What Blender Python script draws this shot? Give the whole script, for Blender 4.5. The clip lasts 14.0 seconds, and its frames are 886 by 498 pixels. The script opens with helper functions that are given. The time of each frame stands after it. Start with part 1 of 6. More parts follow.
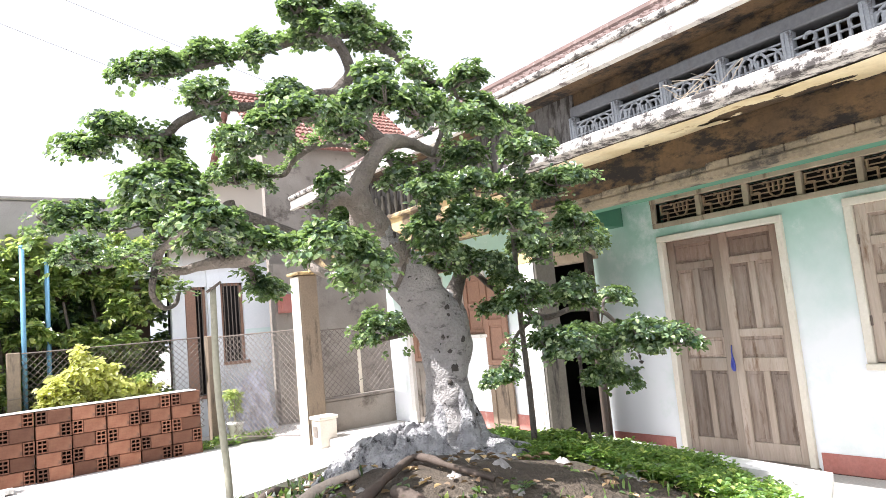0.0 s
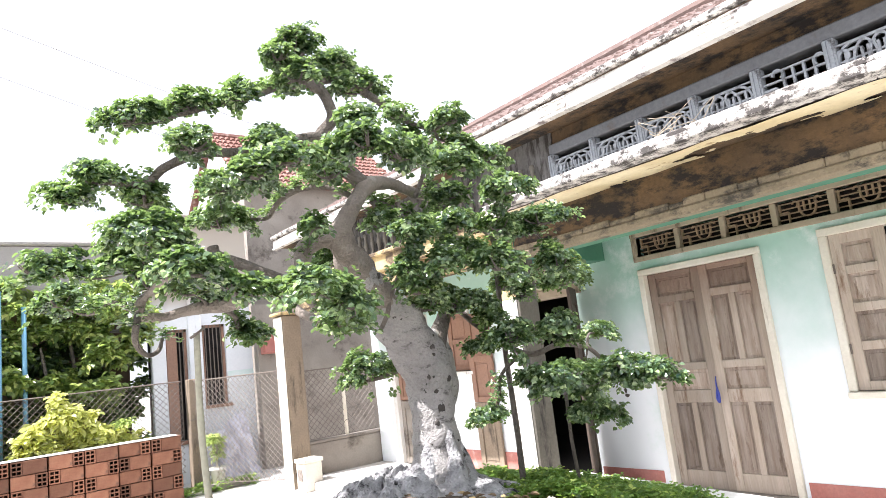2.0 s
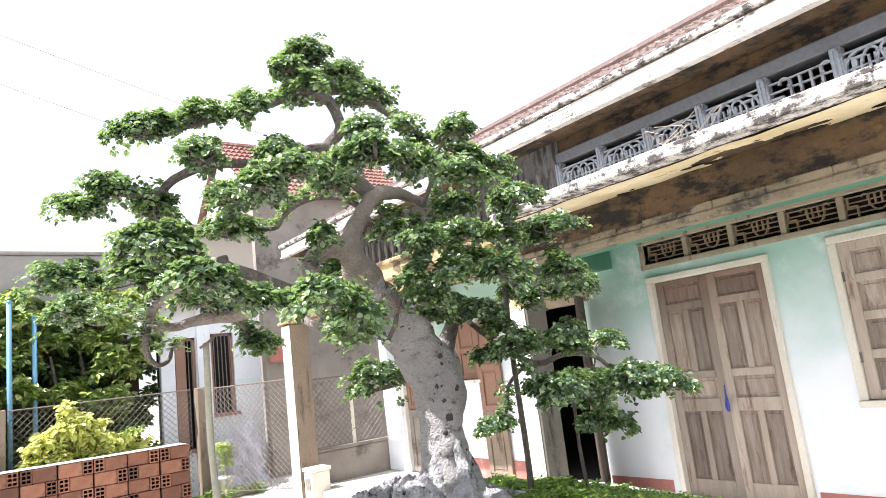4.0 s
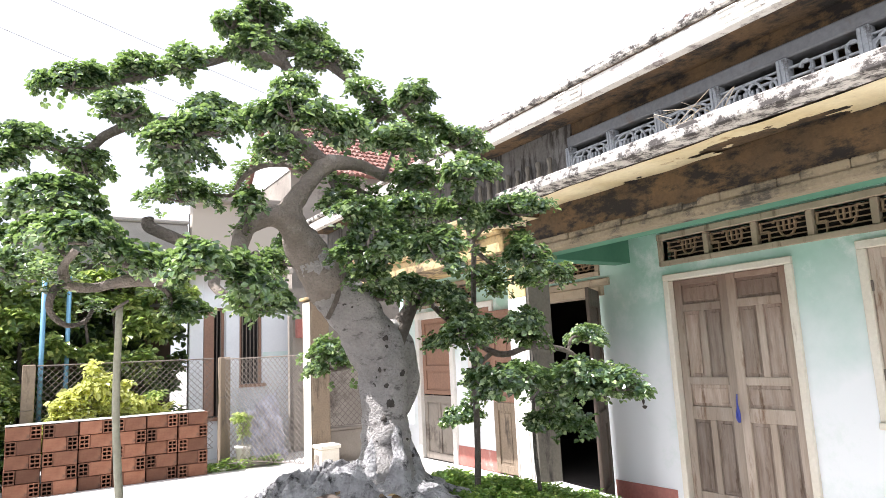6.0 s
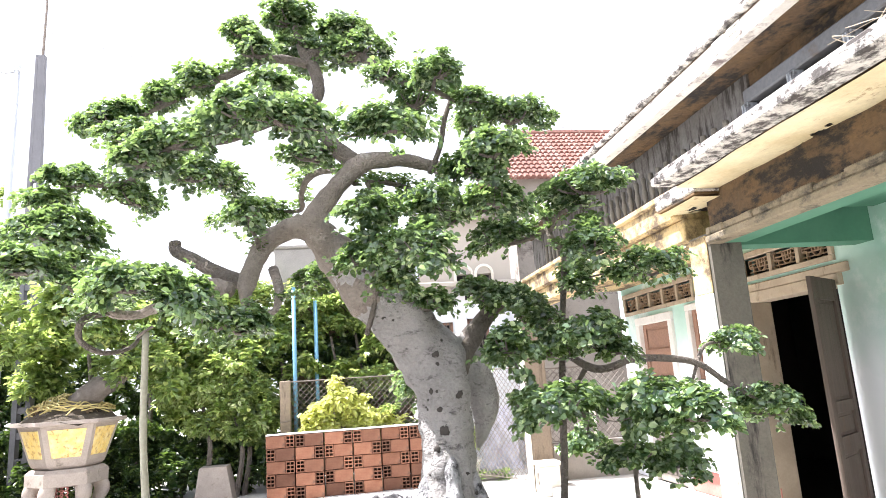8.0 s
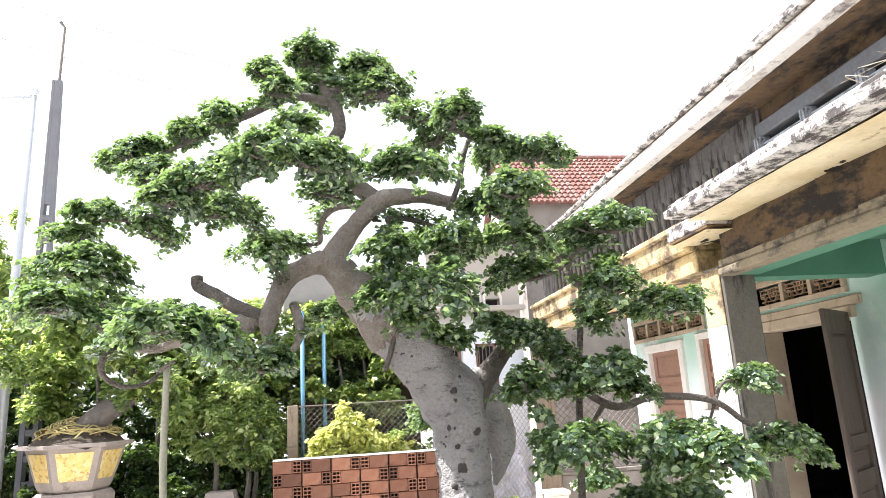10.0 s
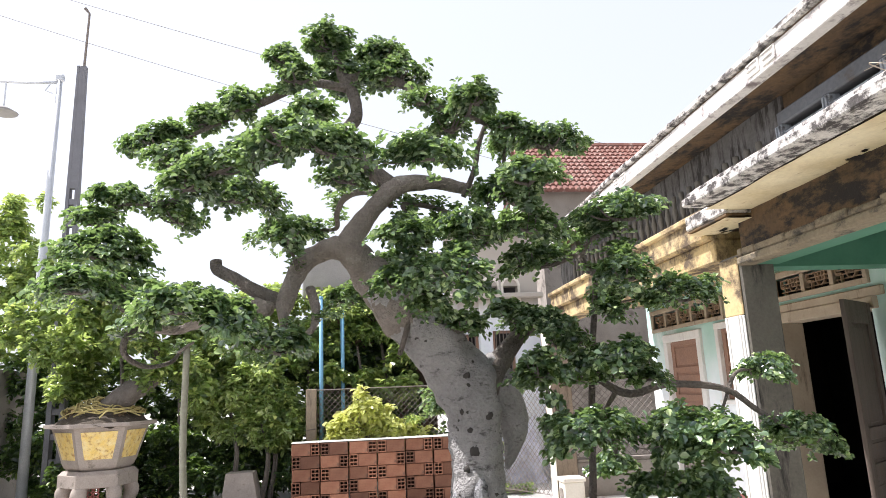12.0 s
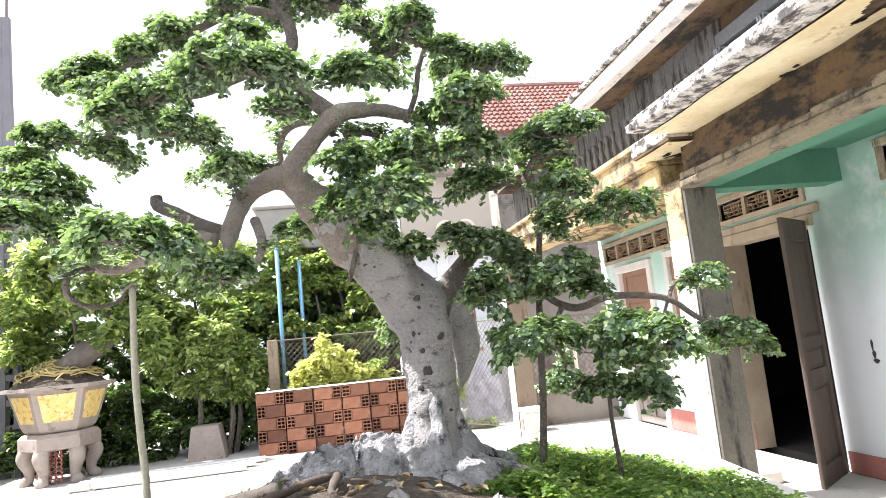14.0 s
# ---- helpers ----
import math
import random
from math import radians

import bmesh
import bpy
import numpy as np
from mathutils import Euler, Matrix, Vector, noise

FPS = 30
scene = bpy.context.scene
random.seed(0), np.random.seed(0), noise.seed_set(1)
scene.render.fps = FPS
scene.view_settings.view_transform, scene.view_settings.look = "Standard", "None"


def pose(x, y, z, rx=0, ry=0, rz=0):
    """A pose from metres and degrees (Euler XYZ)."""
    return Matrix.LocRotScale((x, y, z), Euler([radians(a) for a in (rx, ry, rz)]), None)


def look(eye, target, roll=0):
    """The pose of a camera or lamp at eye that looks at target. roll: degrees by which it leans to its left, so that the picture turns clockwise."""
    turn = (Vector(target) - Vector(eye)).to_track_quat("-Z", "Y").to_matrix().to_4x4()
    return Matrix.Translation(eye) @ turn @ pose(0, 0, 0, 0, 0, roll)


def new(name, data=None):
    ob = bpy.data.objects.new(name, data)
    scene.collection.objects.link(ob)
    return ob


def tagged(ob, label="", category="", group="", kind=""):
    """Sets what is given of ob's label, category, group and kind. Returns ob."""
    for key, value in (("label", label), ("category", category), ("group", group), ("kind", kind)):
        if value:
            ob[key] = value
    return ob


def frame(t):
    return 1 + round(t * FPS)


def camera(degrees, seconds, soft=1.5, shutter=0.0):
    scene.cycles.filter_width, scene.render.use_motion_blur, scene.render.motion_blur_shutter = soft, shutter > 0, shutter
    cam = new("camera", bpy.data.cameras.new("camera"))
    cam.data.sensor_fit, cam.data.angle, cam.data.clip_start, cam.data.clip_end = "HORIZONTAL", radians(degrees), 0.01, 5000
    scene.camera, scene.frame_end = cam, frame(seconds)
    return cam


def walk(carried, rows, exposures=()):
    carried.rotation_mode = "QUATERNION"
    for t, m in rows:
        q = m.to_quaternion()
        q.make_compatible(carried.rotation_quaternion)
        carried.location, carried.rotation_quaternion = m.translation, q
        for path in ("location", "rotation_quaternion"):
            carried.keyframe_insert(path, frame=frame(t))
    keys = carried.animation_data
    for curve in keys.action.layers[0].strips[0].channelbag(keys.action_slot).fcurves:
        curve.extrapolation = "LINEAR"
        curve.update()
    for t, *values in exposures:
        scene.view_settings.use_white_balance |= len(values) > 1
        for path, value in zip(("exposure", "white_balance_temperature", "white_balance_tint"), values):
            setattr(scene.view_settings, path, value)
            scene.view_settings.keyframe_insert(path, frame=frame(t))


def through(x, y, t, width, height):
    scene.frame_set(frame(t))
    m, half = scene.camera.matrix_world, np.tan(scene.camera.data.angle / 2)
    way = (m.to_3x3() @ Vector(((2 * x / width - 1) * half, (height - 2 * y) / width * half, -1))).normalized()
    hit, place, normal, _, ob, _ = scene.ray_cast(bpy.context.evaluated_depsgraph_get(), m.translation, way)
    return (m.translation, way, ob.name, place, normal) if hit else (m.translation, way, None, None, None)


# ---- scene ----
cam = camera(67.6, 14.0, soft=0.6)
PATH = [
    (0, (-0.250, 0.184, 1.535), (0.937, 1.779, 1.748), -5.4),
    (0.5, (-0.256, 0.188, 1.533), (0.934, 1.781, 1.751), -5.2),
    (1, (-0.264, 0.184, 1.539), (0.932, 1.765, 1.801), -5.8),
    (1.5, (-0.263, 0.176, 1.547), (0.966, 1.728, 1.834), -6.5),
    (2, (-0.267, 0.165, 1.554), (0.962, 1.712, 1.867), -6.8),
    (2.5, (-0.271, 0.156, 1.559), (0.954, 1.701, 1.893), -6.9),
    (4.8, (-0.276, 0.154, 1.561), (0.932, 1.712, 1.897), -6.9),
    (5, (-0.256, 0.161, 1.552), (0.995, 1.69, 1.862), -5.1),
    (5.5, (-0.069, 0.108, 1.525), (1.157, 1.653, 1.859), -5.0),
    (6, (0.284, 0.04, 1.507), (1.349, 1.703, 1.823), -2.7),
    (6.5, (0.717, 0.011, 1.434), (1.663, 1.731, 1.813), -2.4),
    (7, (1.073, 0.132, 1.449), (1.66, 2.016, 1.775), -1.3),
    (7.5, (1.371, 0.15, 1.436), (1.685, 2.106, 1.711), -2.6),
    (8, (1.398, 0.149, 1.494), (1.701, 2.087, 1.881), -3.8),
    (8.5, (1.368, 0.132, 1.5), (1.64, 2.076, 1.881), -2.5),
    (9, (1.389, 0.128, 1.53), (1.687, 2.056, 1.97), -3.3),
    (9.2, (1.379, 0.121, 1.539), (1.672, 2.047, 1.99), -3.4),
    (11.3, (1.329, 0.115, 1.56), (1.595, 2.046, 2.01), -2.7),
    (11.5, (1.356, 0.117, 1.556), (1.581, 2.055, 1.997), -3.1),
    (12, (1.358, 0.091, 1.545), (1.587, 2.034, 1.961), -2.4),
    (12.5, (1.357, 0.085, 1.546), (1.603, 2.021, 1.981), -2.5),
    (13, (1.332, 0.095, 1.536), (1.573, 2.038, 1.946), -1.8),
    (13.5, (1.342, 0.169, 1.481), (1.668, 2.116, 1.803), -3.0),
    (14, (1.403, 0.083, 1.428), (1.749, 2.035, 1.688), -5.7),
]
walk(cam, [(t, look(eye, target, roll)) for t, eye, target, roll in PATH],
     exposures=[(0, 1.17, 6400, 15), (1, 1.32, 6400, 15), (2.7, 1.29, 6400, 15), (4.8, 1.07, 6400, 15), (5.5, 0.99, 6400, 15), (6.5, 1.07, 6400, 15), (7, 1.14, 6400, 15), (7.5, 1.50, 6400, 15), (8, 1.66, 6400, 15), (9.2, 1.68, 6400, 15), (11.3, 0.64, 6400, 15), (12, 0.68, 6400, 15), (12.5, 1.00, 6400, 15), (13, 1.22, 6400, 15), (13.5, 1.35, 6400, 15), (14, 1.38, 6400, 15)])

# ---- light ----
SUN_WAY = Vector((-1.0, 0.22, 1.65)).normalized()
world = bpy.data.worlds.new("world")
scene.world = world
world.use_nodes = True
wn = world.node_tree.nodes
sky = wn.new("ShaderNodeTexSky")
sky.sky_type = "NISHITA"
sky.sun_disc = False
sky.sun_elevation = math.asin(SUN_WAY.z)
sky.sun_rotation = math.atan2(SUN_WAY.x, SUN_WAY.y)
sky.air_density, sky.dust_density, sky.ozone_density = 1.0, 4.0, 0.6
wn["Background"].inputs["Strength"].default_value = 0.125
haze = wn.new("ShaderNodeHueSaturation")
haze.inputs["Saturation"].default_value = 0.45
world.node_tree.links.new(sky.outputs["Color"], haze.inputs["Color"])
veil = wn.new("ShaderNodeMix")
veil.data_type = "RGBA"
veil.inputs["Factor"].default_value = 0.5
veil.inputs[7].default_value = (6.5, 7.0, 7.6, 1)
world.node_tree.links.new(haze.outputs["Color"], veil.inputs[6])
world.node_tree.links.new(veil.outputs[2], wn["Background"].inputs["Color"])
sun_data = bpy.data.lights.new("sun", "SUN")
sun_data.energy, sun_data.angle, sun_data.color = 5.0, radians(0.55), (1.0, 0.98, 0.955)
sun = new("sun", sun_data)
sun.matrix_world = look((0, 0, 20), Vector((0, 0, 20)) - SUN_WAY)


# ---- mesh helpers ----
class Shape:
    """Collects vertices and faces for one mesh."""

    def __init__(self):
        self.v, self.f = [], []

    def add(self, verts, faces):
        n = len(self.v)
        self.v += [tuple(p) for p in verts]
        self.f += [tuple(i + n for i in f) for f in faces]
        return self

    def box(self, lo, hi, b=0.0, m=None):
        (x0, y0, z0), (x1, y1, z1) = lo, hi
        if b <= 0:
            vs = [(x, y, z) for z in (z0, z1) for y in (y0, y1) for x in (x0, x1)]
            fs = [(0, 2, 3, 1), (4, 5, 7, 6), (0, 1, 5, 4), (2, 6, 7, 3), (0, 4, 6, 2), (1, 3, 7, 5)]
        else:
            b = min(b, (x1 - x0) * 0.45, (y1 - y0) * 0.45, (z1 - z0) * 0.45)
            vs, key = [], {}
            for ix, (xo, xi) in enumerate(((x0, x0 + b), (x1, x1 - b))):
                for iy, (yo, yi) in enumerate(((y0, y0 + b), (y1, y1 - b))):
                    for iz, (zo, zi) in enumerate(((z0, z0 + b), (z1, z1 - b))):
                        for k, p in enumerate(((xo, yi, zi), (xi, yo, zi), (xi, yi, zo))):
                            key[ix, iy, iz, k] = len(vs)
                            vs.append(p)
            g = lambda *a: key[a]
            fs = []
            for s in (0, 1):
                q = [g(s, 0, 0, 0), g(s, 1, 0, 0), g(s, 1, 1, 0), g(s, 0, 1, 0)]
                fs.append(tuple(q if s else q[::-1]))
                q = [g(0, s, 0, 1), g(1, s, 0, 1), g(1, s, 1, 1), g(0, s, 1, 1)]
                fs.append(tuple(q[::-1] if s else q))
                q = [g(0, 0, s, 2), g(1, 0, s, 2), g(1, 1, s, 2), g(0, 1, s, 2)]
                fs.append(tuple(q if s else q[::-1]))
            for i in (0, 1):
                for j in (0, 1):
                    q = [g(i, j, 0, 0), g(i, j, 0, 1), g(i, j, 1, 1), g(i, j, 1, 0)]
                    fs.append(tuple(q if i == j else q[::-1]))
                    q = [g(i, 0, j, 0), g(i, 0, j, 2), g(i, 1, j, 2), g(i, 1, j, 0)]
                    fs.append(tuple(q[::-1] if i == j else q))
                    q = [g(0, i, j, 1), g(0, i, j, 2), g(1, i, j, 2), g(1, i, j, 1)]
                    fs.append(tuple(q if i == j else q[::-1]))
                    for k in (0, 1):
                        q = [g(i, j, k, 0), g(i, j, k, 1), g(i, j, k, 2)]
                        fs.append(tuple(q if (i + j + k) % 2 else q[::-1]))
        if m is not None:
            vs = [tuple(m @ Vector(p)) for p in vs]
        return self.add(vs, fs)

    def tube(self, pts, radii, n=8, caps=True, wob=0.0, freq=6.0):
        pts = [Vector(p) for p in pts]
        ref, rings = None, []
        for i, p in enumerate(pts):
            d = (pts[min(i + 1, len(pts) - 1)] - pts[max(i - 1, 0)]).normalized()
            if ref is None:
                ref = d.orthogonal().normalized()
            ref = (ref - d * ref.dot(d)).normalized()
            side = d.cross(ref)
            ring = []
            for k in range(n):
                a = 2 * math.pi * k / n
                way = ref * math.cos(a) + side * math.sin(a)
                r = radii[i]
                if wob:
                    q = p + way * r
                    r *= 1 + wob * noise.noise(q * freq) + 0.5 * wob * noise.noise(q * freq * 2.7)
                ring.append(p + way * r)
            rings.append(ring)
        vs = [q for ring in rings for q in ring]
        fs = [(i * n + k, i * n + (k + 1) % n, (i + 1) * n + (k + 1) % n, (i + 1) * n + k) for i in range(len(pts) - 1) for k in range(n)]
        if caps:
            fs += [tuple(range(n))[::-1], tuple((len(pts) - 1) * n + k for k in range(n))]
        return self.add(vs, fs)

    def lathe(self, profile, centre, n=24, turn=0.0):
        cx, cy, cz = centre
        vs = [(cx + r * math.cos(turn + 2 * math.pi * k / n), cy + r * math.sin(turn + 2 * math.pi * k / n), cz + z) for r, z in profile for k in range(n)]
        fs = [(i * n + k, i * n + (k + 1) % n, (i + 1) * n + (k + 1) % n, (i + 1) * n + k) for i in range(len(profile) - 1) for k in range(n)]
        fs += [tuple(range(n))[::-1], tuple((len(profile) - 1) * n + k for k in range(n))]
        return self.add(vs, fs)

    def prism(self, poly, z0, z1):
        n = len(poly)
        vs = [(x, y, z0) for x, y in poly] + [(x, y, z1) for x, y in poly]
        fs = [tuple(range(n))[::-1], tuple(range(n, 2 * n))] + [(i, (i + 1) % n, n + (i + 1) % n, n + i) for i in range(n)]
        return self.add(vs, fs)


def mesh_of(name, shape, material, smooth=False):
    me = bpy.data.meshes.new(name)
    me.from_pydata([tuple(p) for p in shape.v], [], shape.f)
    me.materials.append(material)
    if smooth:
        me.polygons.foreach_set("use_smooth", [True] * len(me.polygons))
    me.update()
    return me


def part(name, shape, material, parent=None, label="", smooth=False):
    ob = new(name, mesh_of(name, shape, material, smooth))
    if parent is not None:
        ob.parent = parent
    return tagged(ob, label)


def thing(name, label, category, group="", kind="", at=(0, 0, 0)):
    ob = new(name)
    ob.location = at
    return tagged(ob, label, category, group, kind)


def structure(name, shape, material, label="", category="", smooth=False):
    return tagged(part(name, shape, material, None, label, smooth), "", category, "", "structure")


def spline(pts, steps=6):
    """Points and radii (x, y, z, r) smoothed by Catmull-Rom."""
    pts = [np.array(p, float) for p in pts]
    pts = [2 * pts[0] - pts[1], *pts, 2 * pts[-1] - pts[-2]]
    out = []
    for i in range(1, len(pts) - 2):
        a, b, c, d = pts[i - 1:i + 3]
        for k in range(steps):
            s = k / steps
            out.append(0.5 * (2 * b + (c - a) * s + (2 * a - 5 * b + 4 * c - d) * s * s + (3 * b - a - 3 * c + d) * s ** 3))
    out.append(pts[-2])
    return [tuple(p[:3]) for p in out], [max(0.002, p[3]) for p in out]


# ---- materials ----
def surface(name, base, other, scale=3.0, fine=40.0, rough=0.85, bump=0.3, stain=None, stain_scale=1.2, stain_cut=0.55, streak=False, metal=0.0, spread=0.0, fibre=False, stain_stretch=None, speckle=0.5, relief=0.01, band=None):
    """A mottled surface: two colours in large patches, fine grain with relief, and stains with edges of their own."""
    m = bpy.data.materials.new(name)
    m.use_nodes = True
    nt = m.node_tree
    bs = nt.nodes["Principled BSDF"]
    bs.inputs["Roughness"].default_value, bs.inputs["Metallic"].default_value = rough, metal
    co = nt.nodes.new("ShaderNodeTexCoord")
    link = nt.links.new

    def tex(sc, detail, stretch=None, roughness=0.6):
        t = nt.nodes.new("ShaderNodeTexNoise")
        t.inputs["Scale"].default_value, t.inputs["Detail"].default_value, t.inputs["Roughness"].default_value = sc, detail, roughness
        if stretch:
            mp = nt.nodes.new("ShaderNodeMapping")
            mp.inputs["Scale"].default_value = stretch
            link(co.outputs["Object"], mp.inputs["Vector"])
            link(mp.outputs["Vector"], t.inputs["Vector"])
        else:
            link(co.outputs["Object"], t.inputs["Vector"])
        return t

    def ramp(src, lo, hi):
        r = nt.nodes.new("ShaderNodeMapRange")
        r.inputs["From Min"].default_value, r.inputs["From Max"].default_value = lo, hi
        link(src, r.inputs["Value"])
        return r.outputs["Result"]

    def mix(fac, a, b, mode="MIX"):
        n = nt.nodes.new("ShaderNodeMix")
        n.data_type, n.blend_type = "RGBA", mode
        if isinstance(fac, float):
            n.inputs["Factor"].default_value = fac
        else:
            link(fac, n.inputs["Factor"])
        for s, v in (("A", a), ("B", b)):
            if isinstance(v, tuple):
                n.inputs[6 if s == "A" else 7].default_value = (*v, 1)
            else:
                link(v, n.inputs[6 if s == "A" else 7])
        return n.outputs[2]

    big, small = tex(scale, 5, (1.0, 1.0, 0.12) if fibre else None), tex(fine, 4, (1.0, 1.0, 0.05) if fibre else None)
    col = mix(ramp(big.outputs["Fac"], 0.35, 0.65), base, other)
    grain = ramp(small.outputs["Fac"], 0.25, 0.75)
    col = mix(speckle, col, mix(grain, tuple(0.6 * c for c in base), tuple(min(1, 1.15 * c) for c in base)))
    if band:
        # zone for wear and for painted-in light between two heights, with an uneven edge
        zone_color, z_from, z_to, uneven = band
        sep = nt.nodes.new("ShaderNodeSeparateXYZ")
        link(co.outputs["Object"], sep.inputs[0])
        edge = nt.nodes.new("ShaderNodeMath")
        edge.operation = "MULTIPLY_ADD"
        link(tex(1.3, 6).outputs["Fac"], edge.inputs[0])
        edge.inputs[1].default_value = uneven
        link(sep.outputs["Z"], edge.inputs[2])
        col = mix(ramp(edge.outputs[0], z_from + uneven * 0.5, z_to + uneven * 0.5), col, zone_color)
    if stain:
        st = tex(stain_scale, 8, stain_stretch or ((3.0, 3.0, 0.55) if streak else None), 0.72)
        col = mix(ramp(st.outputs["Fac"], stain_cut, stain_cut + 0.12), col, stain)
    if spread:
        info = nt.nodes.new("ShaderNodeObjectInfo")
        hv = nt.nodes.new("ShaderNodeHueSaturation")
        vv = nt.nodes.new("ShaderNodeMapRange")
        vv.inputs["To Min"].default_value, vv.inputs["To Max"].default_value = 1 - spread, 1 + spread
        link(info.outputs["Random"], vv.inputs["Value"])
        link(vv.outputs["Result"], hv.inputs["Value"])
        link(col, hv.inputs["Color"])
        col = hv.outputs["Color"]
    link(col, bs.inputs["Base Color"])
    if bump:
        bp = nt.nodes.new("ShaderNodeBump")
        bp.inputs["Strength"].default_value, bp.inputs["Distance"].default_value = bump, relief
        add = nt.nodes.new("ShaderNodeMath")
        link(small.outputs["Fac"], add.inputs[0])
        link(big.outputs["Fac"], add.inputs[1])
        link(add.outputs[0], bp.inputs["Height"])
        link(bp.outputs["Normal"], bs.inputs["Normal"])
    return m


def leafy(name, a, b, back, gloss=0.35, through=0.35):
    """Leaf: two greens leaf by leaf, waxy top, light shining through."""
    m = bpy.data.materials.new(name)
    m.use_nodes = True
    nt = m.node_tree
    bs, out = nt.nodes["Principled BSDF"], nt.nodes["Material Output"]
    geo = nt.nodes.new("ShaderNodeNewGeometry")
    cr = nt.nodes.new("ShaderNodeValToRGB")
    cr.color_ramp.elements[0].color, cr.color_ramp.elements[1].color = (*a, 1), (*b, 1)
    cr.color_ramp.elements[0].position, cr.color_ramp.elements[1].position = 0.3, 0.82
    tip = cr.color_ramp.elements.new(1.0)
    tip.color = (min(0.8, b[0] * 2.9), min(0.8, b[1] * 2.3), min(0.5, b[2] * 2.0), 1)
    nt.links.new(geo.outputs["Random Per Island"], cr.inputs["Fac"])
    nt.links.new(cr.outputs["Color"], bs.inputs["Base Color"])
    bs.inputs["Roughness"].default_value, bs.inputs["Specular IOR Level"].default_value = gloss, 0.9
    tr = nt.nodes.new("ShaderNodeBsdfTranslucent")
    tr.inputs["Color"].default_value = (*back, 1)
    mx = nt.nodes.new("ShaderNodeMixShader")
    mx.inputs["Fac"].default_value = through
    nt.links.new(bs.outputs[0], mx.inputs[1])
    nt.links.new(tr.outputs[0], mx.inputs[2])
    nt.links.new(mx.outputs[0], out.inputs["Surface"])
    return m


M_YARD = surface("yard_concrete", (0.58, 0.56, 0.53), (0.47, 0.45, 0.42), 0.9, 60, 0.9, 0.25, (0.30, 0.29, 0.26), 1.4, 0.62)
M_EARTH = surface("earth", (0.115, 0.09, 0.065), (0.055, 0.045, 0.034), 9, 50, 0.95, 1.0, (0.36, 0.32, 0.25), 11, 0.585, relief=0.03)
# low white zone puts bounced yard light into the faded limewash
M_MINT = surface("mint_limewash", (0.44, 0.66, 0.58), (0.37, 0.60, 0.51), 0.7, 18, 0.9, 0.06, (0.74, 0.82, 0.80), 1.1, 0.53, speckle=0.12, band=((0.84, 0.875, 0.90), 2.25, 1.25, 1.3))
M_GREEN = surface("green_limewash", (0.055, 0.18, 0.115), (0.085, 0.235, 0.155), 1.5, 30, 0.9, 0.12, speckle=0.2)
M_DADO = surface("red_dado", (0.45, 0.17, 0.14), (0.55, 0.27, 0.23), 3, 40, 0.9, 0.2, (0.6, 0.5, 0.46), 3, 0.6)
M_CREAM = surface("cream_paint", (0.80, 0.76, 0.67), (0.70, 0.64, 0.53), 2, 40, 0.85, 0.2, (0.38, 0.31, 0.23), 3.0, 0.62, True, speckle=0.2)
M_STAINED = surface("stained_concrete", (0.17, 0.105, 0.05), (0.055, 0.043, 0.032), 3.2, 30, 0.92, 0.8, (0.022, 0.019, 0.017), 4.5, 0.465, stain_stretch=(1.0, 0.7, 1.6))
M_SLAB = surface("slab_edge", (0.76, 0.73, 0.68), (0.50, 0.45, 0.40), 4, 60, 0.92, 0.7, (0.07, 0.062, 0.058), 11.0, 0.445, stain_stretch=(1.0, 0.8, 1.0))
M_SOFFIT = surface("peeling_soffit", (0.84, 0.74, 0.50), (0.64, 0.51, 0.28), 1.8, 30, 0.92, 0.5, (0.30, 0.17, 0.07), 5.5, 0.585, stain_stretch=(1.6, 0.8, 1.0), speckle=0.25)
M_YELLOW = surface("yellow_limewash", (0.60, 0.44, 0.20), (0.44, 0.36, 0.24), 2.6, 30, 0.9, 0.4, (0.11, 0.078, 0.048), 3.0, 0.455, stain_stretch=(1.5, 0.8, 1.0))
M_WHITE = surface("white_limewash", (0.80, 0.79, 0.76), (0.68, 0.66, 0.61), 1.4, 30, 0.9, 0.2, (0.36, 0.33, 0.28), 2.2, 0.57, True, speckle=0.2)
M_GREYWALL = surface("bare_render", (0.25, 0.22, 0.19), (0.40, 0.36, 0.31), 1.3, 40, 0.93, 0.4, (0.12, 0.10, 0.085), 1.9, 0.54, speckle=0.35)
M_BALUSTER = surface("grey_cast_concrete", (0.36, 0.39, 0.42), (0.22, 0.24, 0.26), 6, 60, 0.85, 0.4, (0.10, 0.10, 0.105), 9, 0.54)
M_DARKBROWN = surface("dark_brown", (0.20, 0.14, 0.10), (0.13, 0.09, 0.07), 8, 60, 0.9, 0.3)
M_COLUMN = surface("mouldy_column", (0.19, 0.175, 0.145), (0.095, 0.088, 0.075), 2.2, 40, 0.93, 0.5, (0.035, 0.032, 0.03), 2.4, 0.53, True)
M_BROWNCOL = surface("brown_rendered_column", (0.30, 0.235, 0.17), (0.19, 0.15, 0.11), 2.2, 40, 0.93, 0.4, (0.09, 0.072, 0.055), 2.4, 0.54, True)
M_JAMB = surface("dirty_cream", (0.46, 0.385, 0.285), (0.32, 0.26, 0.19), 2, 40, 0.9, 0.3, (0.17, 0.13, 0.09), 3.0, 0.56, True, speckle=0.2)
# beige-grey upper storey, with its shade mixed into the colour above 2.75
M_FARWALL = surface("aged_white_wall", (0.83, 0.85, 0.88), (0.74, 0.77, 0.80), 1.2, 30, 0.9, 0.2, (0.42, 0.41, 0.39), 1.8, 0.62, True, speckle=0.12, band=((0.47, 0.42, 0.36), 2.75, 3.15, 0.3))
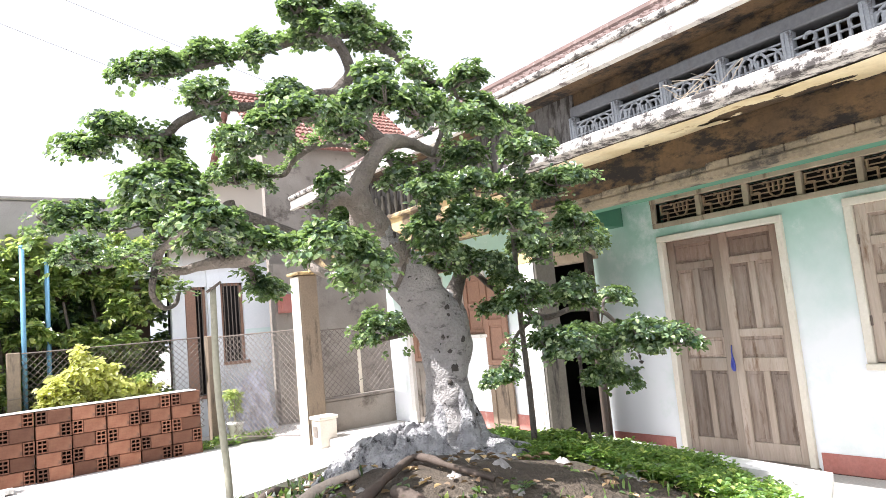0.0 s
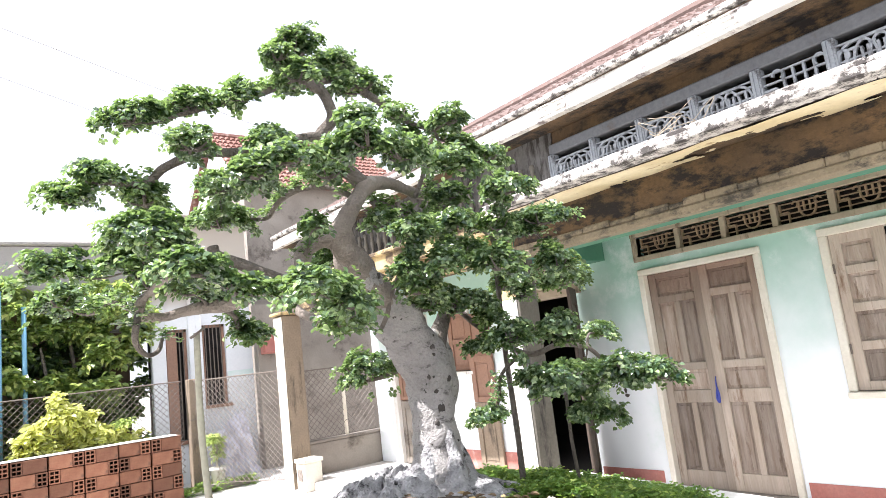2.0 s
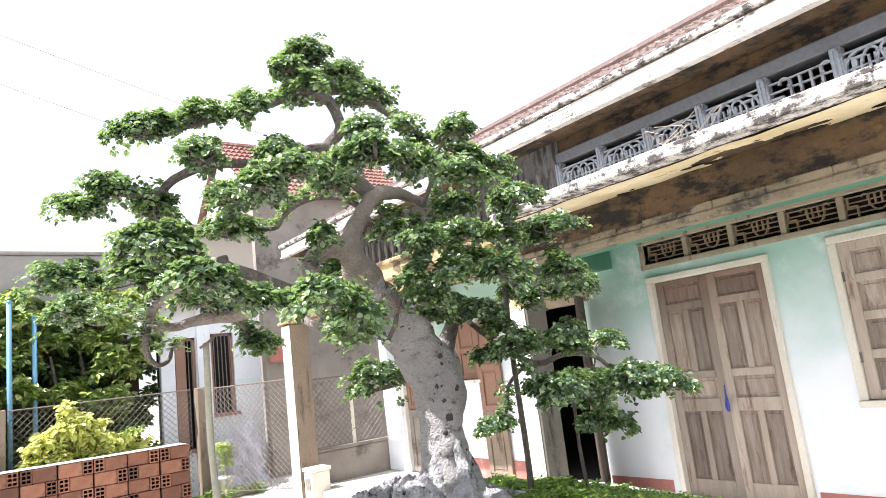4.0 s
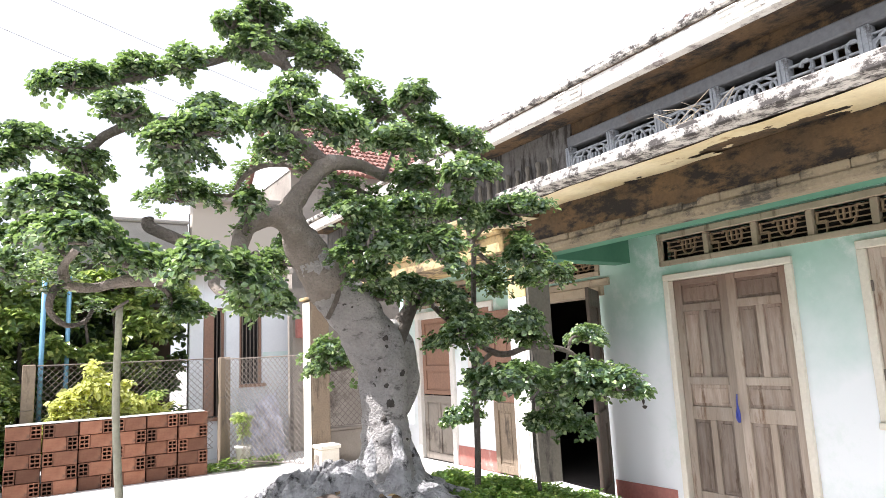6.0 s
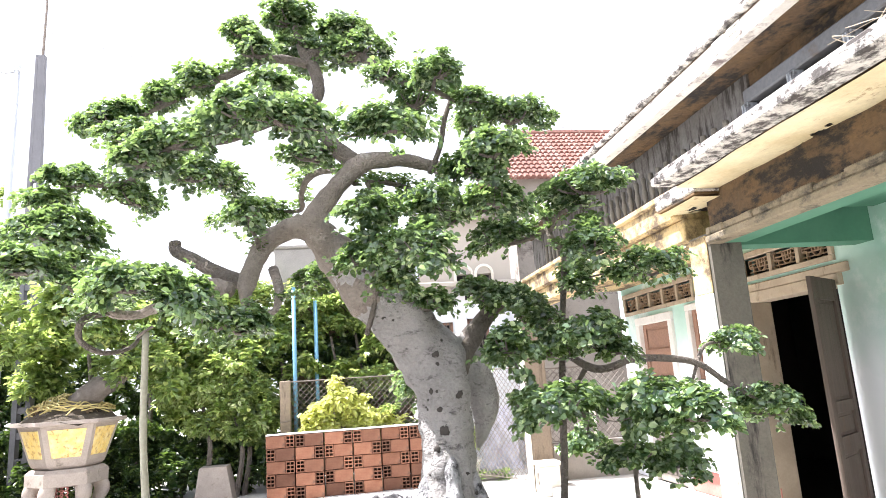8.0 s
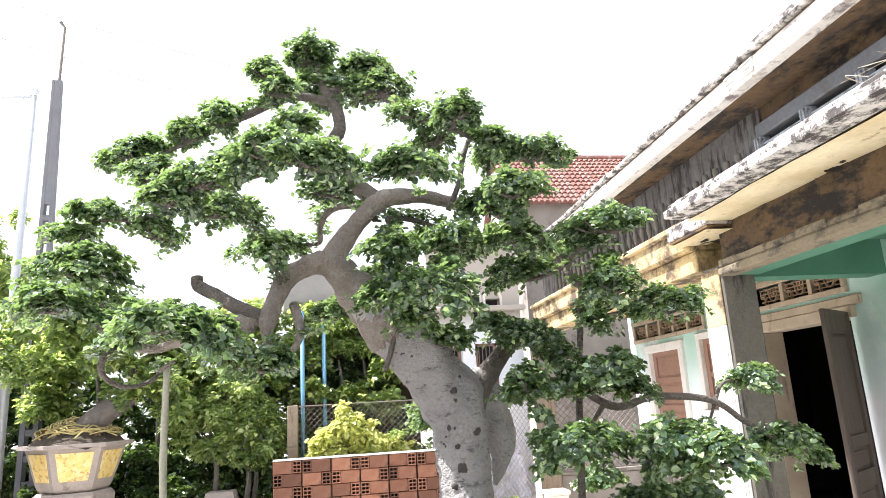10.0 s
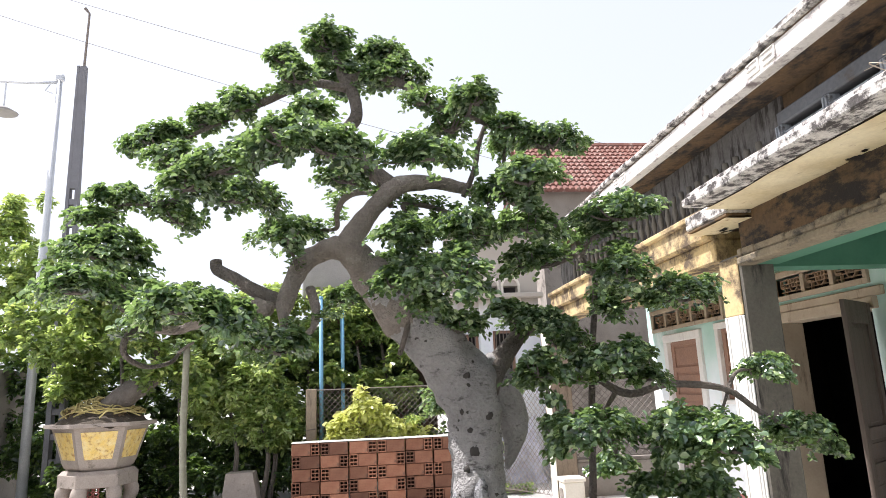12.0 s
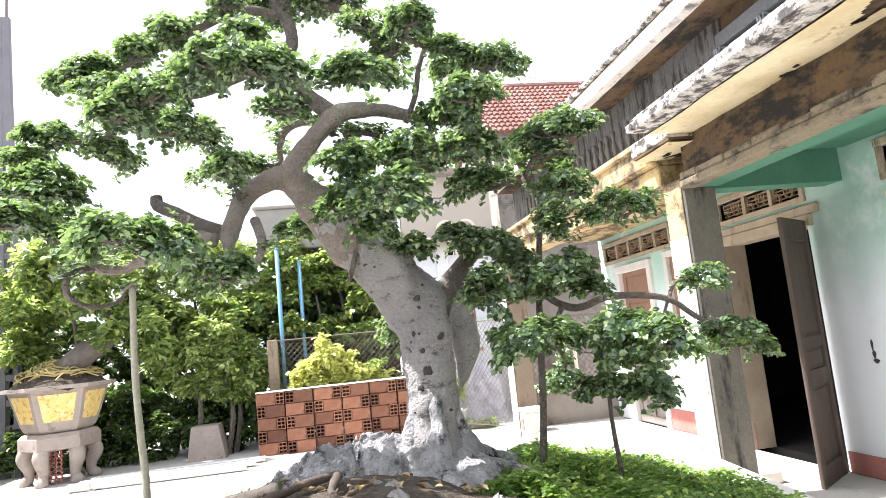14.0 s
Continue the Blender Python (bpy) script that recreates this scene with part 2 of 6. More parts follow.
# near-black colour in place of the shade inside rooms and vents
M_DARK = surface("room_shade", (0.035, 0.03, 0.028), (0.02, 0.02, 0.02), 2, 20, 0.95, 0.0)
M_WOOD = surface("weathered_wood", (0.42, 0.34, 0.27), (0.60, 0.52, 0.45), 9, 70, 0.8, 0.6, (0.20, 0.12, 0.075), 3.0, 0.57, True, spread=0.25, fibre=True, band=((0.23, 0.14, 0.10), 1.45, 2.15, 0.7))
M_PANEL = surface("weathered_panel", (0.27, 0.205, 0.16), (0.50, 0.43, 0.375), 22, 80, 0.8, 0.8, (0.14, 0.09, 0.06), 4.0, 0.55, True, spread=0.4, fibre=True, band=((0.19, 0.11, 0.08), 1.45, 2.1, 0.7))
M_FASCIA = surface("white_fascia", (0.80, 0.78, 0.74), (0.58, 0.55, 0.50), 2.4, 50, 0.9, 0.4, (0.22, 0.185, 0.18), 7.0, 0.53, speckle=0.25)
M_WOODRED = surface("brown_wood", (0.33, 0.19, 0.13), (0.25, 0.15, 0.11), 3, 40, 0.7, 0.3)
M_BARK = surface("pale_bark", (0.52, 0.495, 0.475), (0.27, 0.255, 0.24), 6, 75, 0.9, 1.0, (0.11, 0.10, 0.094), 15, 0.55, relief=0.03, stain_stretch=(1.0, 1.0, 2.2))
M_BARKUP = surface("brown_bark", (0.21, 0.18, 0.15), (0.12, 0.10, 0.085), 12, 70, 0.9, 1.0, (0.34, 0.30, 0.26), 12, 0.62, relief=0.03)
# bark for neck and limbs, browner and darker to carry the crown's shade
M_BARKSHADE = surface("crown_shade_bark", (0.34, 0.29, 0.245), (0.19, 0.16, 0.135), 12, 80, 0.9, 1.0, (0.44, 0.40, 0.35), 9, 0.58, relief=0.02)
# pale rock, contrast raised so white and dark patches carry dappled sun
M_ROCK = surface("dappled_rock", (0.74, 0.73, 0.735), (0.30, 0.29, 0.295), 12, 60, 0.9, 1.0, (0.04, 0.038, 0.038), 11, 0.515, relief=0.05, speckle=0.35)
M_BRICK = surface("hollow_brick", (0.215, 0.088, 0.052), (0.34, 0.17, 0.10), 7, 60, 0.85, 0.4, (0.15, 0.08, 0.055), 6, 0.56, spread=0.45)
M_TILE = surface("red_roof_tile", (0.17, 0.115, 0.10), (0.10, 0.08, 0.075), 4, 40, 0.95, 0.5, (0.27, 0.21, 0.19), 8, 0.53)
M_FARTILE = surface("far_red_tile", (0.24, 0.105, 0.08), (0.15, 0.075, 0.06), 2.5, 40, 0.85, 0.4, (0.38, 0.28, 0.24), 9, 0.52)
M_CONCRETE = surface("grey_concrete", (0.36, 0.34, 0.32), (0.27, 0.26, 0.24), 4, 60, 0.9, 0.4)
M_POLE = surface("weathered_pole", (0.20, 0.20, 0.215), (0.14, 0.14, 0.15), 3, 60, 0.9, 0.3)
M_BLUE = surface("blue_pipe", (0.16, 0.36, 0.52), (0.13, 0.30, 0.44), 4, 60, 0.5, 0.1)
M_STEEL = surface("galvanised_steel", (0.62, 0.64, 0.66), (0.50, 0.52, 0.54), 4, 60, 0.45, 0.1, metal=0.4)
M_WIRE = surface("wire", (0.20, 0.165, 0.14), (0.13, 0.11, 0.095), 9, 60, 0.7, 0.0)
M_BAMBOO = surface("grey_bamboo", (0.40, 0.39, 0.30), (0.32, 0.30, 0.23), 8, 60, 0.7, 0.2)
M_POT = surface("cement_pot", (0.42, 0.36, 0.31), (0.30, 0.255, 0.22), 5, 60, 0.85, 0.3, (0.16, 0.135, 0.11), 4, 0.57)
M_POTPANEL = surface("yellow_pot_panel", (0.88, 0.62, 0.17), (0.90, 0.80, 0.50), 9, 60, 0.5, 0.5, (0.46, 0.24, 0.07), 15, 0.52)
M_LEAF = leafy("bonsai_leaf", (0.007, 0.025, 0.022), (0.18, 0.27, 0.155), (0.40, 0.60, 0.16), 0.22, 0.27)
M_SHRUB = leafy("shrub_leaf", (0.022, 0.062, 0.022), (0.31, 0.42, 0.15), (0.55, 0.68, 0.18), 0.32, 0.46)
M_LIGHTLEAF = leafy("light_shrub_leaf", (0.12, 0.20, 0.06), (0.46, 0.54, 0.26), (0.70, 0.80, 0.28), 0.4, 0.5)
M_LIP = surface("mouldy_lip", (0.29, 0.235, 0.155), (0.14, 0.115, 0.075), 3.0, 40, 0.92, 0.4, (0.06, 0.052, 0.04), 5.0, 0.50, stain_stretch=(1.0, 0.8, 1.5))
M_YELLOWLEAF = leafy("yellow_shrub_leaf", (0.40, 0.46, 0.12), (0.66, 0.68, 0.28), (0.82, 0.82, 0.28), 0.45, 0.5)
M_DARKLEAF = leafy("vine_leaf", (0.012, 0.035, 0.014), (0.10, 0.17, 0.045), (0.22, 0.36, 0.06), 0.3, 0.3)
M_GRASS = leafy("grass_blade", (0.07, 0.17, 0.03), (0.25, 0.40, 0.10), (0.40, 0.58, 0.11), 0.5, 0.40)
M_KNOT = surface("dark_knot", (0.085, 0.075, 0.066), (0.05, 0.045, 0.04), 20, 80, 0.95, 0.5)
M_STRAW = surface("dry_straw", (0.50, 0.40, 0.16), (0.26, 0.25, 0.11), 9, 40, 0.9, 0.2)
M_LITTER = leafy("dry_leaf", (0.16, 0.10, 0.05), (0.34, 0.25, 0.13), (0.25, 0.16, 0.06), 0.7, 0.2)

# ---- setting ----
GZ = -0.12          # yard level; the porch floor is 0
WX = 5.5            # face of the long house wall
SX = 3.58           # outer edge of the balcony slab

ground = structure("ground", Shape().add([(-400, -400, GZ), (400, -400, GZ), (400, 400, GZ), (-400, 400, GZ)], [(0, 1, 2, 3)]), M_YARD, "pale sunlit concrete yard with faint stains", "ground")
structure("porch_floor", Shape().box((4.05, -6, GZ - 0.05), (WX, 9.6, 0.0), 0.02), M_YARD, "worn cement porch floor", "floor")


def wall_with_holes(x, y0, y1, z0, z1, holes, thick=0.2):
    """Wall in a plane x, as boxes round rectangular openings (ya, yb, za, zb)."""
    s = Shape()
    ys = sorted({y0, y1, *[h[0] for h in holes], *[h[1] for h in holes]})
    for a, b in zip(ys, ys[1:]):
        mid = (a + b) / 2
        cut = sorted((h[2], h[3]) for h in holes if h[0] <= mid <= h[1])
        z = z0
        for lo, hi in cut:
            if lo > z:
                s.box((x, a, z), (x + thick, b, lo))
            z = max(z, hi)
        if z < z1:
            s.box((x, a, z), (x + thick, b, z1))
    return s


DOOR = (3.04, 4.20, 0.0, 2.11)
DOORWAY = (5.13, 6.33, 0.0, 2.06)
WINDOW = (1.30, 2.43, 0.89, 2.14)
VENTS = (-1.0, 4.23, 2.30, 2.50)
VENTS2 = (5.14, 6.34, 2.32, 2.50)
VENTS3 = (7.45, 9.35, 2.27, 2.47)
FARWIN = (8.10, 8.95, 0.0, 2.06)
FARWIN2 = (7.10, 7.58, 1.30, 2.12)
structure("wall_east", wall_with_holes(WX, -6, 9.6, 0.0, 3.4, [DOOR, DOORWAY, WINDOW, VENTS, VENTS2, VENTS3, FARWIN, FARWIN2]), M_MINT, "mint-green limewashed house wall, fading and bounced light coloured white low down", "wall")
structure("dado", Shape().box((WX - 0.012, -6, 0.0), (WX - 0.001, 2.95, 0.16), 0.003).box((WX - 0.012, 4.34, 0.0), (WX - 0.001, 5.10, 0.17), 0.003).box((WX - 0.012, 6.32, 0.0), (WX - 0.001, 8.0, 0.26), 0.003), M_DADO, "faded red painted skirting band", "skirting")
# shell coloured near-black so the openings read as unlit
structure("room_shell", Shape().box((8.2, -6, 0), (8.3, 9.6, 3.4)).box((WX + 0.2, -6.1, 0), (8.3, -6, 3.4)).box((WX + 0.2, 9.5, 0), (8.3, 9.6, 3.4)).box((WX + 0.2, -6, -0.1), (8.3, 9.6, 0)).box((WX + 0.2, -6, 2.75), (8.2, 9.5, 2.8)), M_DARK, "interior painted near-black in place of its shade", "wall")

# balcony slab, soffit, beam
random.seed(4)
slab = Shape()
y = -6.0
while y < 4.40:
    y2 = min(4.40, y + random.uniform(0.5, 1.1))
    slab.box((SX + random.uniform(-0.006, 0.006), y, 2.725 + random.uniform(-0.006, 0.006)), (SX + 0.17, y2, 2.79), 0.010)
    slab.box((SX + 0.035, y, 2.79), (SX + 0.17, y2, 2.832 + random.uniform(-0.005, 0.005)), 0.010)
    y = y2
slab.box((SX + 0.17, -6, 2.755), (4.16, 4.40, 2.81))
structure("balcony_slab", slab, M_SLAB, "white balcony slab edge streaked black with mould", "balcony")


def ragged_sheet(x0, x1, y0, y1, z, nx, ny, worn):
    """Soffit paint that has flaked off in torn patches, most of all towards the beam."""
    s = Shape()
    keep = []
    for i in range(nx + 1):
        for j in range(ny + 1):
            px, py = x0 + (x1 - x0) * i / nx, y0 + (y1 - y0) * j / ny
            h = noise.noise(Vector((px * 2.4, py * 1.3, 3.0))) + 0.6 * noise.noise(Vector((px * 7, py * 3, 9.0))) + 0.4 * noise.noise(Vector((px * 19, py * 8, 5.0)))
            keep.append(h + 0.9 * (i / nx - 0.75) < worn)
            s.v.append((px, py, z + 0.010 * noise.noise(Vector((px * 6, py * 4, 1)))))
    for i in range(nx):
        for j in range(ny):
            q = (i * (ny + 1) + j, i * (ny + 1) + j + 1, (i + 1) * (ny + 1) + j + 1, (i + 1) * (ny + 1) + j)
            if sum(keep[k] for k in q) > 2:
                s.f.append(q)
    return s


structure("balcony_soffit", ragged_sheet(SX + 0.165, 4.12, -3.0, 4.40, 2.720, 26, 380, 0.18), M_SOFFIT, "yellow soffit paint flaking off to black mould", "ceiling")
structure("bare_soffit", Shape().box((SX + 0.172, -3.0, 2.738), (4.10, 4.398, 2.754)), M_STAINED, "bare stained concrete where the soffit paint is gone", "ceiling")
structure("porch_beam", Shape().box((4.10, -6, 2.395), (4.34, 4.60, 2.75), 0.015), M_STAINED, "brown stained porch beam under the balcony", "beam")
structure("beam_trim", Shape().box((4.05, -6, 2.345), (4.19, 4.60, 2.405), 0.012), M_LIP, "dirty cream lower lip of the porch beam", "trim")
structure("beam_underside", Shape().box((4.191, -6, 2.352), (4.38, 4.60, 2.394), 0.006), M_GREEN, "green painted underside of the porch beam", "trim")
ledge = Shape()
y = -6.0
while y < 4.58:
    y2 = min(4.58, y + random.uniform(0.12, 0.35))
    ledge.box((4.052 + random.uniform(0, 0.012), y, 2.407), (4.098, y2, 2.455 + random.uniform(-0.012, 0.012)), 0.008)
    y = y2
structure("beam_ledge", ledge, M_LIP, "crumbling ledge on the beam, black with mould", "trim")
structure("soffit_return", ragged_sheet(3.90, 4.36, 4.40, 5.0, 2.66, 26, 34, 0.20), M_SOFFIT, "flaking yellow soffit turning over the column", "ceiling")
structure("bare_soffit", Shape().box((3.91, 4.41, 2.68), (4.35, 4.99, 2.698)), M_STAINED, "bare stained concrete over the column", "ceiling")
structure("slab_return", Shape().box((3.90, 4.402, 2.70), (4.36, 5.0, 2.81), 0.01), M_SLAB, "mouldy slab end over the column", "balcony")
structure("porch_ceiling", Shape().box((4.34, -6, 2.60), (WX, 4.60, 2.68)).box((4.36, 4.66, 2.345), (WX, 4.86, 2.68)), M_GREEN, "green painted porch ceiling and cross beam", "ceiling")

# eave, upper wall and roof
EX = 3.83
eave = Shape().box((EX, -6, 3.40), (EX + 0.10, 9.4, 3.525), 0.010).box((EX - 0.015, -6, 3.385), (EX + 0.06, 9.4, 3.405), 0.006)
structure("trim", Shape().box((EX + 0.012, -6, 3.525), (EX + 0.09, 9.4, 3.537)), M_DARKBROWN, "dark groove along the eave fascia", "trim")
crown_trim = Shape()
y = -6.0
while y < 9.4:
    y2 = min(9.4, y + random.uniform(0.3, 0.8))
    crown_trim.box((EX - 0.03 + random.uniform(-0.006, 0.006), y, 3.537), (EX + 0.10, y2, 3.59 + random.uniform(-0.012, 0.008)), 0.012)
    y = y2
structure("trim", crown_trim, M_SLAB, "mouldy top moulding of the eave", "trim")
structure("eave", eave, M_FASCIA, "white eave fascia with mouldings, streaked dark", "eave")


def key_pattern(y0):
    """Raised rectangular spirals on the fascia."""
    s = Shape()
    for k in (0, 1):
        a = y0 + k * 0.17
        x0, x1 = EX - 0.010, EX + 0.002
        for lo, hi in (((a, 3.425), (a + 0.14, 3.437)), ((a, 3.505), (a + 0.14, 3.517)), ((a, 3.437), (a + 0.012, 3.505)), ((a + 0.04, 3.468), (a + 0.14, 3.480))):
            s.box((x0, lo[0], lo[1]), (x1, hi[0], hi[1]), 0.003)
    return s


for y in (-1.1, 0.45, 2.0, 3.50, 5.9, 8.2):
    structure("trim", key_pattern(y), M_FASCIA, "raised key pattern on the eave fascia", "trim")
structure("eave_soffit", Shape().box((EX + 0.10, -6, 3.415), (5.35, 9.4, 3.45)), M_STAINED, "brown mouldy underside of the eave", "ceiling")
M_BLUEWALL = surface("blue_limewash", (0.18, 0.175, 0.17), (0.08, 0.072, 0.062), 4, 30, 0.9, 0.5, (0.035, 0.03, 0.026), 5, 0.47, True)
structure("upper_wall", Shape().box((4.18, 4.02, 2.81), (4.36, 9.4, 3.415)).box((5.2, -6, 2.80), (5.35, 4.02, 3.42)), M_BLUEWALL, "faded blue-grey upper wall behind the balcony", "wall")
# added box fills the gap so it reads as more brown soffit
structure("upper_beam", Shape().box((4.20, -6, 3.287), (4.34, 4.02, 3.414)), M_STAINED, "brown mouldy filler band standing in for the eave soffit", "beam")
spindle_row = thing("spindle_row", "grey turned concrete spindles along the upper wall", "balustrade")
spindle = mesh_of("spindle", Shape().lathe([(0.022, 0), (0.026, 0.03), (0.016, 0.07), (0.030, 0.14), (0.016, 0.22), (0.026, 0.27), (0.022, 0.30)], (0, 0, 0), 8), M_COLUMN, True)
for k in range(30):
    o = new("spindle", spindle)
    o.parent, o.location = spindle_row, (4.13, 4.25 + 0.15 * k, 2.87)
part("rail", Shape().box((4.09, 4.08, 2.82), (4.178, 8.9, 2.87), 0.008), M_SLAB, spindle_row, "mouldy bottom rail")
structure("upper_floor", Shape().box((4.16, -6, 2.78), (5.2, 4.02, 2.80)), M_STAINED, "dirty balcony floor", "floor")
M_LINTEL = surface("grey_blue_limewash", (0.17, 0.18, 0.195), (0.11, 0.112, 0.115), 1.5, 30, 0.9, 0.2, (0.12, 0.10, 0.085), 2.2, 0.55)
ROOF_P = 0.53
roof = structure("roof", Shape().add([(3.88, -6, 3.56), (3.88, 9.4, 3.56), (6.5, 9.4, 3.56 + 2.62 * ROOF_P), (6.5, -6, 3.56 + 2.62 * ROOF_P), (9.12, -6, 3.56), (9.12, 9.4, 3.56)], [(0, 1, 2, 3), (3, 2, 5, 4)]), M_TILE, "old red tile roof rising behind the eave", "roof")
tiles = Shape()
random.seed(9)
TILE_W, TILE_L, TILE_UP = 0.045, 0.26, 0.26 * ROOF_P


def clay_tile(x0, y0, z0):
    w, ln, up = TILE_W, TILE_L, TILE_UP
    return [(x0, y0 - w, z0), (x0 - 0.01, y0, z0 + 0.022), (x0, y0 + w, z0), (x0 + ln, y0 + w, z0 + up - 0.02), (x0 + ln, y0, z0 + up), (x0 + ln, y0 - w, z0 + up - 0.02), (x0, y0 - w, z0 - 0.03), (x0, y0 + w, z0 - 0.03)], [(0, 5, 4, 1), (1, 4, 3, 2), (6, 0, 1), (6, 1, 7), (7, 1, 2)]


EAVE_TILES = []
for c in range(11):
    for k in range(120):
        x0 = 3.88 + c * 0.228 + random.uniform(-0.01, 0.01)
        y0 = -2.0 + k * 0.095 + (0.047 if c % 2 else 0) + random.uniform(-0.008, 0.008)
        z0 = 3.59 + (x0 - 3.88) * ROOF_P + random.uniform(-0.012, 0.03)
        if c < 2:
            EAVE_TILES.append((x0, y0, z0))
        else:
            tiles.add(*clay_tile(x0, y0, z0))
tagged(part("tile_field", tiles, M_TILE, roof, "rows of small red clay tiles"), kind="stuff")
part("ridge", Shape().tube([(6.5, -6, 3.62 + 2.62 * ROOF_P), (6.5, 9.4, 3.62 + 2.62 * ROOF_P)], [0.09, 0.09], 8), M_TILE, roof, "ridge tiles")

# yellow stretch of the house past the column
structure("yellow_beam", Shape().box((4.02, 4.92, 2.62), (4.34, 9.5, 2.82), 0.02).box((4.08, 4.92, 2.44), (4.34, 9.5, 2.62), 0.01).box((3.98, 4.92, 2.80), (4.20, 9.5, 2.86), 0.015).box((4.34, 4.92, 2.62), (WX, 9.5, 2.70)), M_YELLOW, "yellow limewashed stepped beam, sunlit", "beam")

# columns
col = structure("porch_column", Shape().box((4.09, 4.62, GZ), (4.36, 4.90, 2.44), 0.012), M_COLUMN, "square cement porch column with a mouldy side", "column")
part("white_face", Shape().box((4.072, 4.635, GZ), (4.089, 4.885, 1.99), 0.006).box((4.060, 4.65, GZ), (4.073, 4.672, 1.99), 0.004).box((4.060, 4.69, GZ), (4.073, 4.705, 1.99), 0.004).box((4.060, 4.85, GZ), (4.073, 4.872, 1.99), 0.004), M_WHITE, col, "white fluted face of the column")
# ochre above 1.99 puts the slab's shadow into the face colour
part("upper_face", Shape().box((4.074, 4.635, 1.992), (4.089, 4.885, 2.42), 0.006), M_YELLOW, col, "upper face of the column, ochre stained and darkened for slab shade")
# dirty brown body also carries the shade of the front face
col = structure("gate_column", Shape().box((3.95, 9.55, GZ), (4.25, 9.85, 2.42), 0.02), M_BROWNCOL, "tall cement column, shade in its dirty brown body colour", "column")
# paler side puts the sun on this face into its colour
part("white_face", Shape().box((3.934, 9.556, GZ), (3.949, 9.844, 2.40), 0.006), M_CREAM, col, "cream side of the column, coloured as if sunlit")
part("capital", Shape().box((3.90, 9.50, 2.422), (4.30, 9.90, 2.47), 0.012), M_YELLOW, col, "yellow capital")
structure("low_wall", Shape().box((4.26, 9.62, GZ), (WX + 0.2, 9.76, 0.46), 0.015).box((4.26, 9.60, 0.462), (WX + 0.2, 9.78, 0.50), 0.01), M_GREYWALL, "low grey rendered wall under wire mesh", "wall")


# ---- doors, windows, vents ----
def panel_leaf(parent, w, h, rows, name="door_leaf", material=M_WOOD, m=None, label=""):
    """Framed and panelled leaf in the plane x = 0, width along y from 0, outer face to -x."""
    st, th = 0.085, 0.036
    s = Shape().box((0, 0, 0), (th, st, h), 0.004).box((0, w - st, 0), (th, w, h), 0.004)
    zs = [0.0]
    for lo, hi, n in rows:
        s.box((0.001, st, zs[-1]), (th - 0.001, w - st, lo), 0.004)
        zs.append(hi)
    s.box((0.001, st, zs[-1]), (th - 0.001, w - st, h), 0.004)
    for lo, hi, n in rows:
        for k in range(1, n):
            c = st + (w - 2 * st) * k / n
            s.box((0.002, c - 0.03, lo), (th - 0.002, c + 0.03, hi), 0.003)
    leaf = part(name, s, material, parent, label)
    if m is not None:
        leaf.matrix_local = m
    for lo, hi, n in rows:
        for k in range(n):
            a = st + (w - 2 * st) * k / n + (0.03 if k else 0)
            b = st + (w - 2 * st) * (k + 1) / n - (0.03 if k < n - 1 else 0)
            p = Shape().box((0.022, a, lo), (0.030, b, hi)).box((0.014, a + 0.028, lo + 0.028), (0.022, b - 0.028, hi - 0.028), 0.006)
            part("panel", p, M_PANEL if material is M_WOOD else material, leaf)
    return leaf


def frame_yz(y0, y1, z0, z1, w, x0, x1, sill=False):
    y0, y1, z1, w = y0 + 0.005, y1 - 0.005, z1 - 0.005, w + 0.005
    s = Shape().box((x0, y0 - w, z0), (x1, y0, z1), 0.006).box((x0, y1, z0), (x1, y1 + w, z1), 0.006).box((x0 - 0.004, y0 - w, z1), (x1, y1 + w, z1 + w), 0.006)
    if sill:
        s.box((x0 - 0.03, y0 - w, z0 - 0.05), (x1, y1 + w, z0), 0.006)
    return s


ROWS = [(0.16, 0.79, 2), (0.91, 1.10, 1), (1.17, 1.77, 2), (1.84, 2.02, 1)]
door = tagged(thing("door_1", "closed weathered panelled double door in a cream frame", "door", at=(WX, 0, 0)), kind="structure")
part("door_frame", frame_yz(DOOR[0], DOOR[1], 0, 2.11, 0.055, -0.035, 0.205), M_CREAM, door, "cream painted wooden frame")
part("threshold", Shape().box((-0.05, 2.97, 0.0), (0.2, 4.32, 0.03), 0.008), M_GREYWALL, door)
panel_leaf(door, 0.572, 2.07, ROWS, m=pose(0.02, 3.047, 0.031), label="bleached grey-brown panelled leaf")
panel_leaf(door, 0.572, 2.07, ROWS, m=pose(0.035, 3.622, 0.031), label="bleached grey-brown panelled leaf")
M_ROPE = surface("blue_rope", (0.05, 0.07, 0.35), (0.07, 0.10, 0.45), 20, 80, 0.7, 0.3)
p, r = spline([(-0.01, 3.612, 1.06, 0.005), (-0.03, 3.606, 0.98, 0.007), (-0.038, 3.592, 0.90, 0.012), (-0.03, 3.600, 0.83, 0.010), (-0.035, 3.616, 0.87, 0.011), (-0.02, 3.610, 0.97, 0.006)], 5)
part("rope", Shape().tube(p, r, 7), M_ROPE, door, "knotted blue rope holding the leaves shut", True)

win = tagged(thing("window_1", "window with one weathered shutter closed and one open", "window", at=(WX, 0, 0)), kind="structure")
part("window_frame", frame_yz(WINDOW[0], WINDOW[1], WINDOW[2], WINDOW[3], 0.06, -0.03, 0.12, True), M_CREAM, win, "cream frame")
